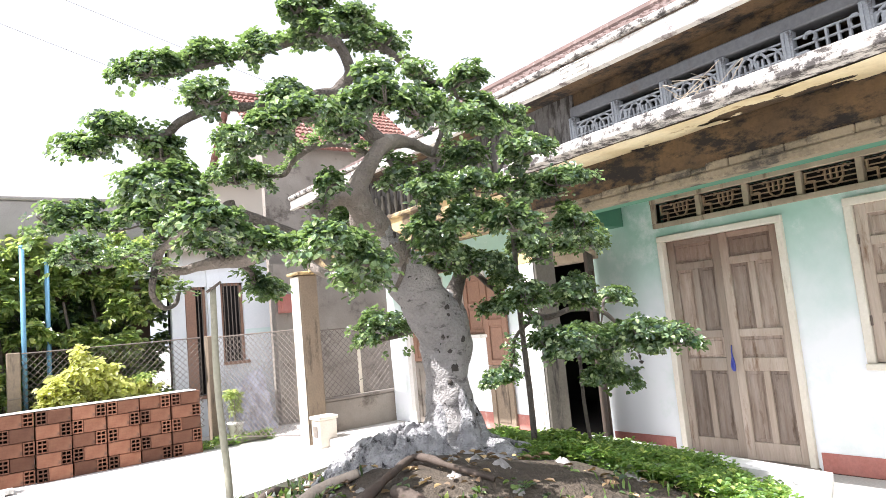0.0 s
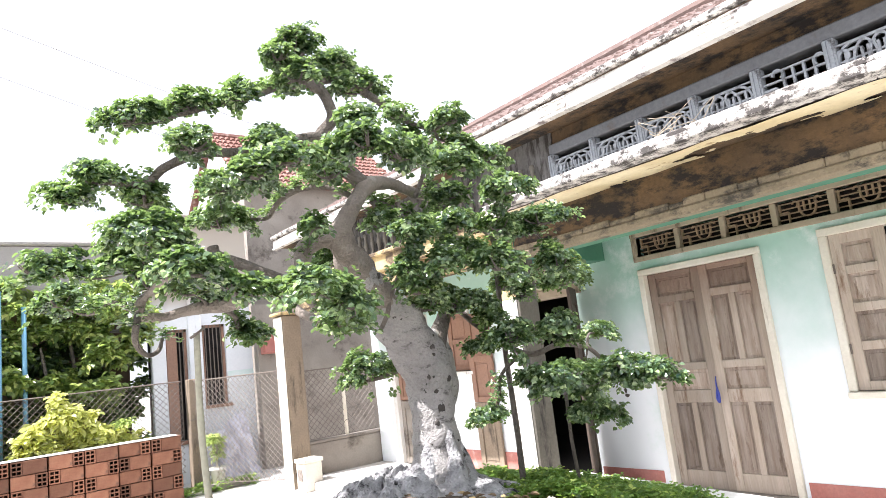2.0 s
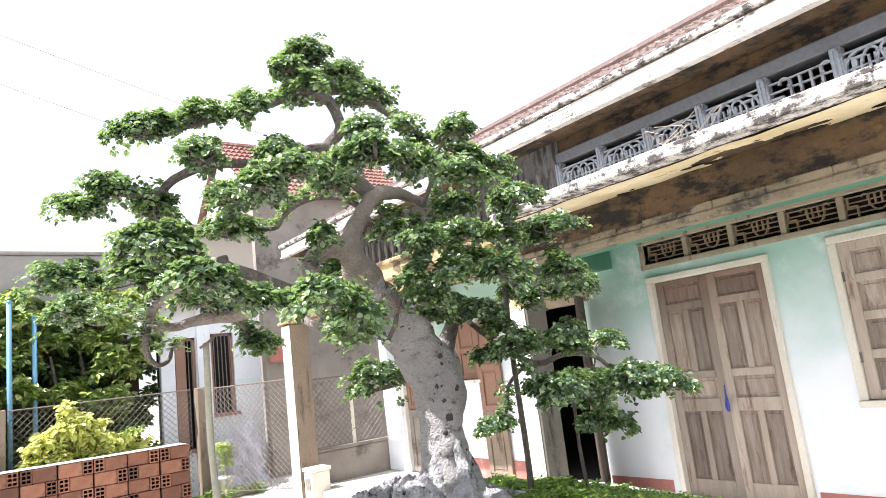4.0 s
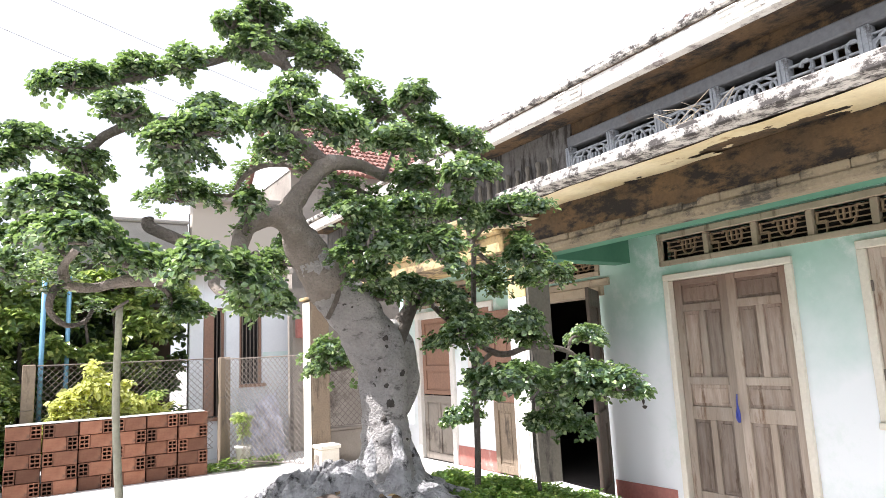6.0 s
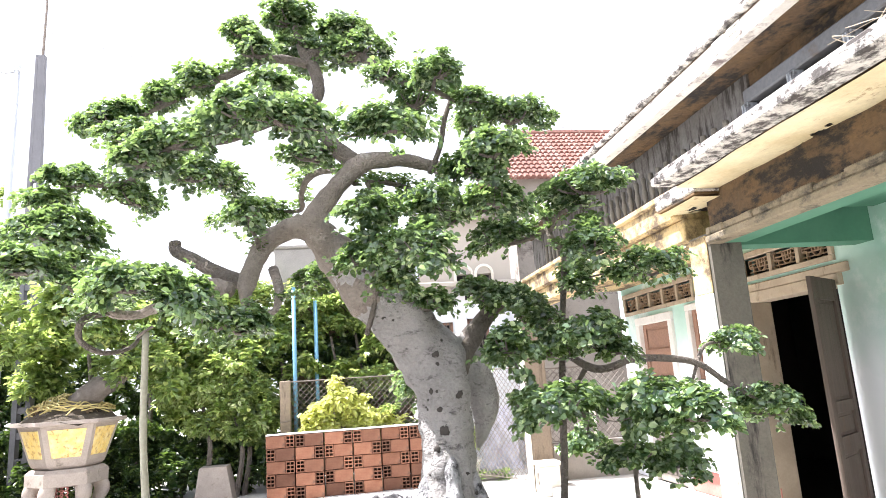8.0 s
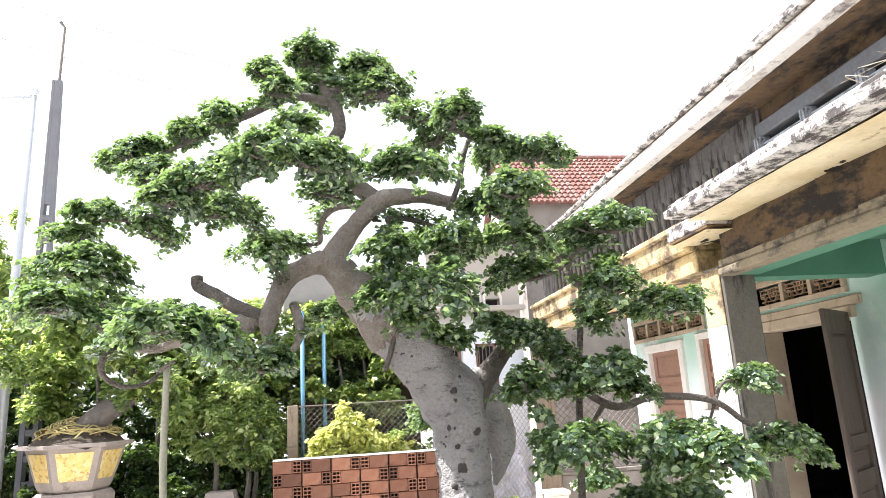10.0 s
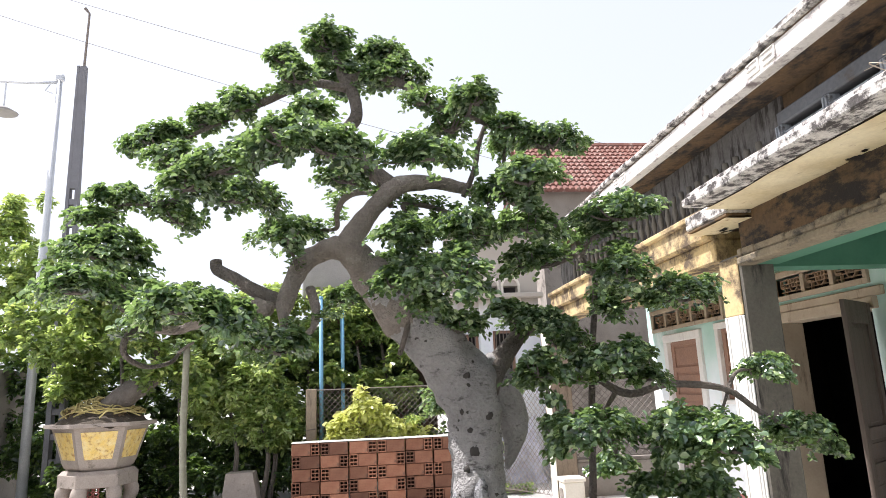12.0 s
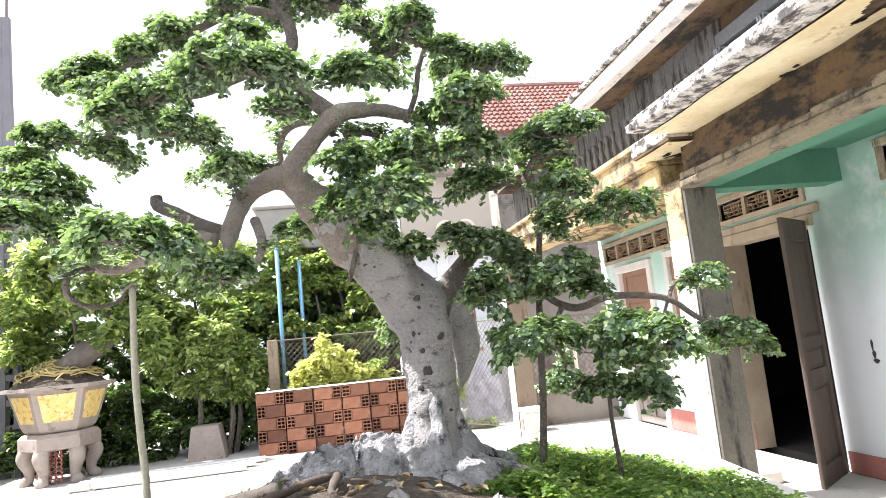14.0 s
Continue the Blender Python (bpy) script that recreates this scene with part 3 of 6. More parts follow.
panel_leaf(win, 0.40, 1.24, [(0.07, 0.31, 1), (0.38, 0.61, 1), (0.68, 0.91, 1), (0.98, 1.16, 1)], "shutter", m=pose(0.0, 2.022, WINDOW[2] + 0.005), label="weathered four-panel shutter")
part("hinge", Shape().box((-0.012, 2.41, 1.18), (0.0, 2.44, 1.26), 0.003), M_WIRE, win, "dark iron hinge")
part("hinge", Shape().box((-0.012, 2.41, 1.82), (0.0, 2.44, 1.90), 0.003), M_WIRE, win, "dark iron hinge")

M_OLDWOOD = surface("dark_old_wood", (0.085, 0.062, 0.047), (0.14, 0.11, 0.09), 8, 70, 0.8, 0.6, (0.10, 0.065, 0.045), 3.0, 0.55, True, fibre=True)
doorway = tagged(thing("door_2", "open doorway with an old leaf swung out", "door", at=(WX, 0, 0)), kind="structure")
part("door_frame", Shape().box((-0.045, 6.325, 0.0), (0.206, 6.38, 2.055), 0.006).box((-0.049, 5.05, 2.055), (0.206, 6.38, 2.154), 0.006).box((-0.04, 4.95, 2.155), (-0.001, 6.50, 2.235), 0.008), M_JAMB, doorway, "cream frame and lintel")
panel_leaf(doorway, 0.59, 2.10, [(0.16, 0.75, 1), (0.88, 1.05, 1), (1.14, 1.92, 1)], m=pose(-0.045, 5.09, 0.0) @ pose(0, 0, 0, 0, 0, 125.0), label="dark brown old leaf standing open", material=M_OLDWOOD)
part("jamb_base", Shape().box((-0.06, 6.33, 0.0), (-0.046, 6.385, 0.24), 0.004), M_DADO, doorway, "red painted foot of the jamb")

fd = tagged(thing("door_3", "closed narrow door with brown upper and grey lower panels", "door", at=(WX, 0, 0)), kind="structure")
part("door_frame", frame_yz(FARWIN[0], FARWIN[1], 0, 2.06, 0.10, -0.04, 0.12), M_WHITE, fd, "white frame")
panel_leaf(fd, 0.84, 0.92, [(0.1, 0.82, 2)], m=pose(0.02, 8.105, 0.0), material=M_GREYWALL, label="grey lower leaf")
panel_leaf(fd, 0.84, 1.12, [(0.06, 0.34, 1), (0.42, 0.70, 1), (0.78, 1.06, 1)], m=pose(0.02, 8.105, 0.935), material=M_WOODRED, label="brown upper leaf")
fw = tagged(thing("window_2", "small window closed by a brown shutter", "window", at=(WX, 0, 0)), kind="structure")
part("window_frame", frame_yz(FARWIN2[0], FARWIN2[1], FARWIN2[2], FARWIN2[3], 0.07, -0.03, 0.12, True), M_WHITE, fw, "white frame")
panel_leaf(fw, 0.47, 0.81, [(0.06, 0.36, 1), (0.43, 0.75, 1)], "shutter", m=pose(0.02, 7.105, 1.305), material=M_WOODRED, label="brown shutter")

fl = tagged(thing("door_4", "brown panelled door leaf folded flat against the wall", "door", at=(WX, 0, 0)), kind="structure")
panel_leaf(fl, 0.44, 0.86, [(0.10, 0.76, 1)], m=pose(-0.058, 6.63, 0.02), material=M_BROWNCOL, label="worn pale brown lower half")
panel_leaf(fl, 0.44, 1.16, [(0.07, 0.52, 1), (0.60, 1.08, 1)], m=pose(-0.058, 6.63, 0.885), material=M_WOODRED, label="red-brown upper half")


def ring(s, y, z, r, w, x0, x1, n=14, sweep=(0, 360)):
    a0, a1 = radians(sweep[0]), radians(sweep[1])
    for k in range(n):
        a, b = a0 + (a1 - a0) * k / n, a0 + (a1 - a0) * (k + 1) / n
        pts = [(y + rr * math.cos(t), z + rr * math.sin(t)) for t, rr in ((a, r), (b, r), (b, r - w), (a, r - w))]
        vs = [(x0, py, pz) for py, pz in pts] + [(x1, py, pz) for py, pz in pts]
        s.add(vs, [(0, 1, 2, 3), (7, 6, 5, 4), (0, 4, 5, 1), (2, 6, 7, 3), (1, 5, 6, 2), (3, 7, 4, 0)])
    return s


def lyre(y0, y1, z0, z1, x0, x1, w):
    """Cast panel: level bars, a stepped key and a U with three stems."""
    s = Shape()
    h, c = z1 - z0, y0 + (y1 - y0) * 0.42
    for f in (0.2, 0.42, 0.64, 0.86):
        s.box((x0 + 0.004, y0, z0 + h * f - w * 0.35), (x1 - 0.004, y1, z0 + h * f + w * 0.35))
    ring(s, c, z0 + h * 0.48, h * 0.34, w, x0, x1, 9, (180, 360))
    for d in (-0.34, -0.12, 0.12, 0.34):
        s.box((x0, c + h * d - w * 0.5, z0 + h * 0.44), (x1, c + h * d + w * 0.5, z0 + h * 0.84), 0.002)
    ring(s, c - h * 0.46, z0 + h * 0.78, h * 0.14, w * 0.8, x0, x1, 7, (-60, 180))
    ring(s, c + h * 0.46, z0 + h * 0.78, h * 0.14, w * 0.8, x0, x1, 7, (0, 240))
    k = y0 + (y1 - y0) * 0.80
    s.box((x0, k - w * 0.5, z0), (x1, k + w * 0.5, z0 + h * 0.5)).box((x0, k, z0 + h * 0.46), (x1, k + h * 0.3, z0 + h * 0.46 + w)).box((x0, k + h * 0.3, z0 + h * 0.46), (x1, k + h * 0.3 + w, z1 - h * 0.1))
    return s


def circles(y0, y1, z0, z1, x0, x1, w):
    """Cast panel: interlocking rings and squares between level bars."""
    s = Shape()
    h = z1 - z0
    for f in (0.14, 0.5, 0.88):
        s.box((x0 + 0.004, y0, z0 + h * f - w * 0.35), (x1 - 0.004, y1, z0 + h * f + w * 0.35))
    for f in (0.30, 0.52, 0.74):
        c, m = y0 + (y1 - y0) * f, z0 + h * 0.5
        ring(s, c, m, h * 0.40, w, x0, x1, 14)
        q = h * 0.24
        for lo, hi in (((c - q, m - q), (c + q, m - q + w)), ((c - q, m + q - w), (c + q, m + q)), ((c - q, m - q), (c - q + w, m + q)), ((c + q - w, m - q), (c + q, m + q))):
            s.box((x0 + 0.003, lo[0], lo[1]), (x1 - 0.003, hi[0], hi[1]))
    for f in (0.06, 0.94):
        ring(s, y0 + (y1 - y0) * f, z0 + h * 0.62, h * 0.16, w, x0, x1, 8, (0, 270))
    return s


def vent_row(name, y0, y1, z0, z1, n, label):
    v = tagged(thing(name, label, "vent", at=(WX, 0, 0)), kind="structure")
    part("vent_frame", Shape().box((-0.03, y0 - 0.05, z0 - 0.05), (0.06, y1 + 0.05, z0), 0.005).box((-0.04, y0 - 0.05, z1), (0.06, y1 + 0.05, z1 + 0.06), 0.005).box((-0.03, y0 - 0.05, z0), (0.06, y0, z1), 0.005).box((-0.03, y1, z0), (0.06, y1 + 0.05, z1), 0.005), M_JAMB, v, "dirty cream surround")
    d = (y1 - y0) / n
    me = mesh_of("vent_grille", lyre(0.03, d - 0.03, z0, z1, 0.012, 0.04, 0.013), M_VENTBAR)
    for k in range(n):
        g = new("vent_grille", me)
        g.parent, g.location = v, (0, y0 + k * d, 0)
        if k:
            part("divider", Shape().box((-0.015, y0 + k * d - 0.026, z0), (0.05, y0 + k * d + 0.026, z1), 0.004), M_JAMB, v)
    # near-black plate added for the shade behind the grilles
    part("backing", Shape().box((0.10, y0, z0), (0.13, y1, z1)), M_DARK, v, "near-black plate standing in for the shaded hollow")


M_VENTBAR = surface("vent_bars", (0.34, 0.24, 0.15), (0.24, 0.17, 0.11), 8, 60, 0.9, 0.3)
vent_row("vent_1", VENTS[0], VENTS[1], VENTS[2], VENTS[3], 11, "long row of pierced cement vents above the door")
vent_row("vent_2", VENTS2[0], VENTS2[1], VENTS2[2], VENTS2[3], 3, "three pierced cement vents above the open doorway")
vent_row("vent_3", VENTS3[0], VENTS3[1], VENTS3[2], VENTS3[3], 5, "row of reddish pierced vents under the yellow beam")

M_DRY = surface("dry_stem", (0.46, 0.40, 0.31), (0.34, 0.28, 0.21), 9, 60, 0.9, 0.0)
# balustrade in the upper opening
bal = thing("balustrade", "grey cast-concrete balustrade with ring and lyre panels", "balustrade")
part("rail", Shape().box((4.10, -3.1, 2.82), (4.24, 4.02, 2.875), 0.012), M_SLAB, bal, "mouldy bottom rail")
ring_panel = mesh_of("ring_panel", circles(0.03, 0.435, 2.875, 3.165, 4.135, 4.165, 0.016), M_BALUSTER)
lyre_panel = mesh_of("lyre_panel", lyre(0.03, 0.435, 2.875, 3.165, 4.135, 4.165, 0.016), M_BALUSTER)
post_shape = Shape().box((4.12, -0.035, 2.87), (4.20, 0.035, 3.19), 0.006).box((4.112, -0.022, 2.88), (4.12, -0.008, 3.18)).box((4.112, 0.008, 2.88), (4.12, 0.022, 3.18))
part("top_rail", Shape().box((4.13, -6, 3.19), (4.30, 4.02, 3.285), 0.01), M_LINTEL, bal, "grey-blue painted beam over the balustrade")

bal_post = mesh_of("post", post_shape, M_BALUSTER)
for k in range(16):
    yk = 4.0 - 0.47 * k
    o = new("post", bal_post)
    o.parent, o.location = bal, (0, yk, 0)
    if k < 15:
        o = new("panel", lyre_panel if k % 3 == 1 and k > 2 else ring_panel)
        o.parent, o.location = bal, (0, yk - 0.47, 0)


# dark scuff on the wall beside the open leaf
scuff = Shape()
for y0, z0, w, h in ((4.66, 1.03, 0.012, 0.05), (4.652, 0.96, 0.018, 0.03), (4.64, 0.91, 0.03, 0.018)):
    scuff.add([(WX - 0.003, y0 + w * math.cos(a) * (1 + 0.3 * math.sin(3 * a)), z0 + h * math.sin(a)) for a in [2 * math.pi * k / 12 for k in range(12)]], [tuple(range(12))[::-1]])
structure("wall_scuff", scuff, M_KNOT, "small dark scuff where plaster has come off", "stain")

# dry climber tangled over the balcony rail
dry = thing("dry_climber", "tangle of dry pale climber stems over the balcony rail", "plant")
dr = random.Random(15)
for k in range(8):
    y0 = dr.uniform(2.3, 2.85)
    z0 = 2.84
    p, r = spline([(4.03, y0, z0, 0.004), (4.02 + dr.uniform(-0.06, 0.03), y0 + dr.uniform(-0.1, 0.1), z0 + dr.uniform(0.06, 0.14), 0.0035), (4.0 + dr.uniform(-0.1, 0.04), y0 + dr.uniform(-0.2, 0.2), z0 + dr.uniform(0.1, 0.24), 0.003), (3.98 + dr.uniform(-0.12, 0.06), y0 + dr.uniform(-0.3, 0.3), z0 + dr.uniform(0.05, 0.26), 0.0015)], 5)
    part("stem", Shape().tube(p, r, 4), M_DRY, dry)

# ---- the old bonsai tree in its planter ----
TC = (1.75, 2.92)
R6 = 1.80
HEX = [(TC[0] + R6 * math.cos(radians(-38 + 60 * k)), TC[1] + R6 * math.sin(radians(-38 + 60 * k))) for k in range(6)]


def ring6(r0, r1, z0, z1, m):
    out = []
    for k in range(6):
        a, b = HEX[k], HEX[(k + 1) % 6]
        f = lambda p, r: (TC[0] + (p[0] - TC[0]) * r, TC[1] + (p[1] - TC[1]) * r)
        out.append(Shape().prism([f(a, r0), f(b, r0), f(b, r1), f(a, r1)], z0, z1))
    return out


planter = thing("planter", "low hexagonal cement planter holding the old tree", "planter")
for side in ring6(0.93, 1.0, GZ, 0.56, M_GREYWALL):
    part("planter_wall", side, M_GREYWALL, planter)
for side in ring6(0.91, 1.012, 0.56, 0.62, M_WHITE):
    part("kerb", side, M_WHITE, planter, "whitewashed kerb top")
part("soil", Shape().prism([(TC[0] + (x - TC[0]) * 0.925, TC[1] + (y - TC[1]) * 0.925) for x, y in HEX], GZ, 0.55), M_EARTH, planter, "dark earth")


def soil_z(x, y):
    """Height of the heaped soil."""
    d = math.hypot(x - TC[0], y - TC[1])
    f = max(0.0, 1 - d / 1.52)
    side = max(0.0, -0.71 * (x - TC[0]) - 0.71 * (y - TC[1])) / max(d, 0.01)
    return 0.555 + 0.24 * min(1.0, 1.6 * f) + 0.13 * side * min(1.0, 2.2 * f) + 0.03 * noise.noise(Vector((x * 4, y * 4, 0))) * min(1.0, 3 * f)


heap = Shape()
for i in range(25):
    for k in range(72):
        a, d = 2 * math.pi * k / 72, 1.545 * (1 - i / 24.5)
        x, y = TC[0] + d * math.cos(a), TC[1] + d * math.sin(a)
        heap.v.append((x, y, soil_z(x, y)))
heap.f = [(i * 72 + k, i * 72 + (k + 1) % 72, (i + 1) * 72 + (k + 1) % 72, (i + 1) * 72 + k) for i in range(24) for k in range(72)] + [tuple(24 * 72 + k for k in range(72))]
part("soil_top", heap, M_EARTH, planter, "heaped dark earth", True)
tree = thing("bonsai_tree", "old bonsai tree with thick pale trunk and clipped leaf pads", "tree")


WOOD = []


def limb(name, pts, material=None, n=10, wob=0.12, steps=7, label=""):
    p, r = spline(pts, steps)
    WOOD.extend((*a, b) for a, b in zip(p, r) if b < 0.1)
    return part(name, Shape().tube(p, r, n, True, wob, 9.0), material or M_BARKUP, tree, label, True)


limb("trunk", [(1.79, 2.98, 0.5, 0.380), (1.79, 2.98, 0.72, 0.280), (1.80, 3, 0.92, 0.170), (1.80, 3.01, 1.05, 0.126), (1.81, 3.02, 1.2, 0.112), (1.81, 3.03, 1.4, 0.117), (1.78, 3.04, 1.56, 0.132), (1.66, 3.03, 1.73, 0.127), (1.53, 3.01, 1.87, 0.110), (1.41, 2.97, 2, 0.088)], M_BARK, 32, 0.20, 12, "pale grey trunk with dark knots")
# upper trunk gets the bark with the crown's shade in its colour
limb("neck", [(1.60, 3.02, 1.78, 0.092), (1.53, 3.01, 1.87, 0.111), (1.41, 2.97, 2, 0.089), (1.33, 2.93, 2.1, 0.073), (1.29, 2.9, 2.17, 0.064), (1.33, 2.9, 2.26, 0.045), (1.41, 2.91, 2.36, 0.039), (1.49, 2.93, 2.44, 0.041), (1.62, 2.97, 2.475, 0.031), (1.75, 3.02, 2.475, 0.030), (1.88, 3.06, 2.455, 0.027), (2.01, 3.12, 2.46, 0.028), (2.14, 3.16, 2.40, 0.022), (2.24, 3.14, 2.33, 0.014)], M_BARKSHADE, 24, 0.24, 12, "twisted neck of the trunk, crown shade in its brown bark")


def leaves(shape, centres, per, size, rnd, up=0.6, heart=None, wide=1.0):
    """Rosettes of folded leaves at the given centres, opening away from the heart of their pad."""
    for c in centres:
        c = Vector(c)
        axis = Vector((0, 0, 1)) if heart is None else ((c - heart).normalized() * 0.8 + Vector((rnd.uniform(-0.5, 0.5), rnd.uniform(-0.5, 0.5), 0.75))).normalized()
        u = axis.orthogonal().normalized()
        v = axis.cross(u)
        base = rnd.random() * 6.28
        for k in range(per):
            a = base + k * 2.4 + rnd.uniform(-0.3, 0.3)
            d = (u * math.cos(a) + v * math.sin(a) + axis * rnd.uniform(-0.3, 1.0) * up).normalized()
            side = d.cross(axis + Vector((rnd.uniform(-0.4, 0.4), rnd.uniform(-0.4, 0.4), rnd.uniform(-0.4, 0.4)))).normalized()
            nrm = side.cross(d)
            ln = size * rnd.uniform(0.65, 1.25)
            w = ln * wide * rnd.uniform(0.24, 0.33)
            o = c + d * ln * 0.12 + axis * rnd.uniform(-0.4, 0.4) * size
            tip = o + d * ln - nrm * ln * 0.2
            m1, m2 = o + d * ln * 0.42, o + d * ln * 0.78
            n0 = len(shape.v)
            for q in (o, m1 + side * w + nrm * w * 0.35, m2 + side * w * 0.85 + nrm * w * 0.2, tip, m2 - side * w * 0.85 + nrm * w * 0.2, m1 - side * w + nrm * w * 0.35):
                shape.v.append((q.x, q.y, q.z))
            shape.f += [(n0, n0 + 1, n0 + 2, n0 + 3), (n0, n0 + 3, n0 + 4, n0 + 5)]


pad_seed = [0]


def pad(x, y, z, r, h, dens=1.0):
    """A clipped pad of foliage: many small lumps of leaves over a flat, ragged base, with gaps between them."""
    pad_seed[0] += 1
    rnd = random.Random(pad_seed[0])
    r, h, z = r * 0.96 - 0.010, h * 0.86 - 0.004, z - 0.18 * h - 0.020
    heart = Vector((x, y, z - 0.5 * h))
    near = min(WOOD, key=lambda p: (p[0] - x) ** 2 + (p[1] - y) ** 2 + (p[2] - z + 0.03) ** 2)
    # the pad runs out along its branch
    way_out = Vector((x - near[0], y - near[1], 0.0))
    turn = math.atan2(way_out.y, way_out.x) if way_out.length > 0.05 else rnd.random() * 6.28
    slope = rnd.uniform(-0.25, 0.1)
    cs = []

    def place(q, a, lift):
        u, v = 1.26 * q * math.cos(a), 0.80 * q * math.sin(a)
        return (x + u * math.cos(turn) - v * math.sin(turn), y + u * math.sin(turn) + v * math.cos(turn), z + lift + slope * u)

    lump = 0.032 + 0.05 * h
    rings = max(6, int(1.75 * (r / lump) ** 2))
    for k in range(rings):
        if rnd.random() < 0.17:
            continue
        a, q = 2.4 * k + rnd.uniform(-0.4, 0.4), math.sqrt((k + 0.4) / rings) * rnd.uniform(0.78, 1.04)
        c = place((r - 0.5 * lump) * q, a, h * (0.75 * (1 - q * q) - 0.25 + rnd.uniform(-0.5, 0.45)))
        size = lump * rnd.uniform(0.6, 1.25)
        for _ in range(int(dens * 11)):
            t, b = rnd.random() * 6.28, rnd.uniform(-0.55, 1.0)
            w = math.sqrt(1 - b * b) * size * rnd.uniform(0.6, 1.0)
            cs.append((c[0] + w * math.cos(t), c[1] + w * math.sin(t), c[2] + 0.8 * size * b))
    for _ in range(int(12 * dens)):
        cs.append(place(r * rnd.uniform(0.85, 1.16), rnd.random() * 6.28, h * rnd.uniform(-0.9, 0.5)))
    # a crooked branch from the nearest wood, tufts on its outer half, then short twigs
    c = (x, y, z - 0.35 * h)
    far = math.dist(near[:3], c)
    r0 = min(near[3] * 0.8, 0.007 + 0.022 * far)
    bend = lambda f, k: (near[0] + (c[0] - near[0]) * f + rnd.uniform(-k, k), near[1] + (c[1] - near[1]) * f + rnd.uniform(-k, k), near[2] + (c[2] - near[2]) * f + rnd.uniform(-k, k))
    way = [(*near[:3], r0), (*bend(0.35, 0.08 * far), r0 * 0.85), (*bend(0.7, 0.07 * far), r0 * 0.72), (*c, r0 * 0.5)]
    limb("branch", way, M_BARKUP, 6, 0.15, 5)
    for k in range(int(min(far, 0.4) / 0.035)):
        f = rnd.uniform(0.45, 1.0)
        m = Vector(way[1][:3]).lerp(Vector(way[2][:3]), (f - 0.45) / 0.3) if f < 0.75 else Vector(way[2][:3]).lerp(Vector(c), (f - 0.75) / 0.25)
        for _ in range(5):
            cs.append((m.x + rnd.gauss(0, 0.022), m.y + rnd.gauss(0, 0.022), m.z + 0.02 + rnd.gauss(0, 0.015)))
    s = Shape()
    leaves(s, cs, 6, 0.0255, rnd, 0.75, heart, 1.35)
    ob = tagged(part("foliage_pad", s, M_LEAF, tree), kind="stuff")
    for k in range(5):
        a = rnd.random() * 6.28
        end = (x + 0.75 * r * math.cos(a), y + 0.75 * r * math.sin(a), z + 0.25 * h)
        mid = ((c[0] + end[0]) / 2, (c[1] + end[1]) / 2, (c[2] + end[2]) / 2 - 0.015)
        p, rr = spline([(*c, 0.006), (*mid, 0.005), (*end, 0.002)], 3)
        part("twig", Shape().tube(p, rr, 5, True, 0.15, 20), M_BARKUP, ob)
    return ob


limb("limb", [(1.36, 2.94, 2.06, 0.066), (1.29, 2.91, 2.14, 0.062), (1.20, 2.90, 2.16, 0.046), (1.11, 2.90, 2.11, 0.042), (1.05, 2.84, 2.00, 0.039), (1.03, 2.78, 1.90, 0.036), (1.03, 2.73, 1.83, 0.020), (1.06, 2.68, 1.76, 0.014)], M_BARKSHADE, 16, 0.32, 8)
limb("limb", [(1.12, 2.86, 1.98, 0.020), (1.15, 2.80, 1.88, 0.018), (1.14, 2.74, 1.80, 0.016), (1.09, 2.70, 1.77, 0.010)], M_BARKSHADE, 8, 0.3, 6)
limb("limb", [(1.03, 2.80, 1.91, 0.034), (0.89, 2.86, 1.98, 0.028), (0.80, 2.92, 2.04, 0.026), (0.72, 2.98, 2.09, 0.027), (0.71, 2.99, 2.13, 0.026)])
limb("limb", [(1.49, 2.93, 2.43, 0.040), (1.39, 2.95, 2.52, 0.041), (1.31, 2.95, 2.61, 0.036), (1.26, 2.94, 2.68, 0.033), (1.32, 2.92, 2.77, 0.029), (1.31, 2.94, 2.88, 0.027), (1.26, 2.97, 3.00, 0.026), (1.22, 3.00, 3.14, 0.013)])
limb("limb", [(1.28, 2.95, 2.97, 0.020), (1.38, 2.98, 3.01, 0.022), (1.50, 2.92, 2.95, 0.021), (1.60, 2.84, 2.84, 0.018), (1.69, 2.80, 2.76, 0.014), (1.80, 2.74, 2.70, 0.011), (1.92, 2.84, 2.69, 0.008)])
limb("limb", [(1.29, 2.95, 2.92, 0.020), (1.12, 2.90, 2.92, 0.018), (0.94, 2.88, 2.83, 0.016), (0.80, 2.92, 2.78, 0.014), (0.62, 3.00, 2.73, 0.010), (0.48, 3.04, 2.68, 0.006)])
limb("limb", [(1.27, 2.94, 2.68, 0.030), (1.12, 2.92, 2.64, 0.024), (0.96, 2.90, 2.56, 0.022), (0.80, 2.94, 2.55, 0.022), (0.67, 3.00, 2.55, 0.022), (0.55, 3.08, 2.50, 0.020), (0.47, 3.12, 2.43, 0.018), (0.30, 3.10, 2.43, 0.012)])
limb("limb", [(1.47, 2.98, 2.37, 0.016), (1.37, 3.10, 2.47, 0.016), (1.26, 3.25, 2.49, 0.016), (1.21, 3.40, 2.45, 0.014), (1.20, 3.52, 2.40, 0.012), (1.09, 3.55, 2.40, 0.007)])
limb("limb", [(1.52, 2.95, 2.36, 0.014), (1.62, 3.02, 2.38, 0.013), (1.74, 3.02, 2.34, 0.012), (1.82, 2.94, 2.27, 0.009)])
limb("limb", [(1.87, 3.06, 1.55, 0.070), (1.96, 3.10, 1.67, 0.050), (2.08, 3.16, 1.80, 0.036), (2.20, 3.24, 1.86, 0.022)])
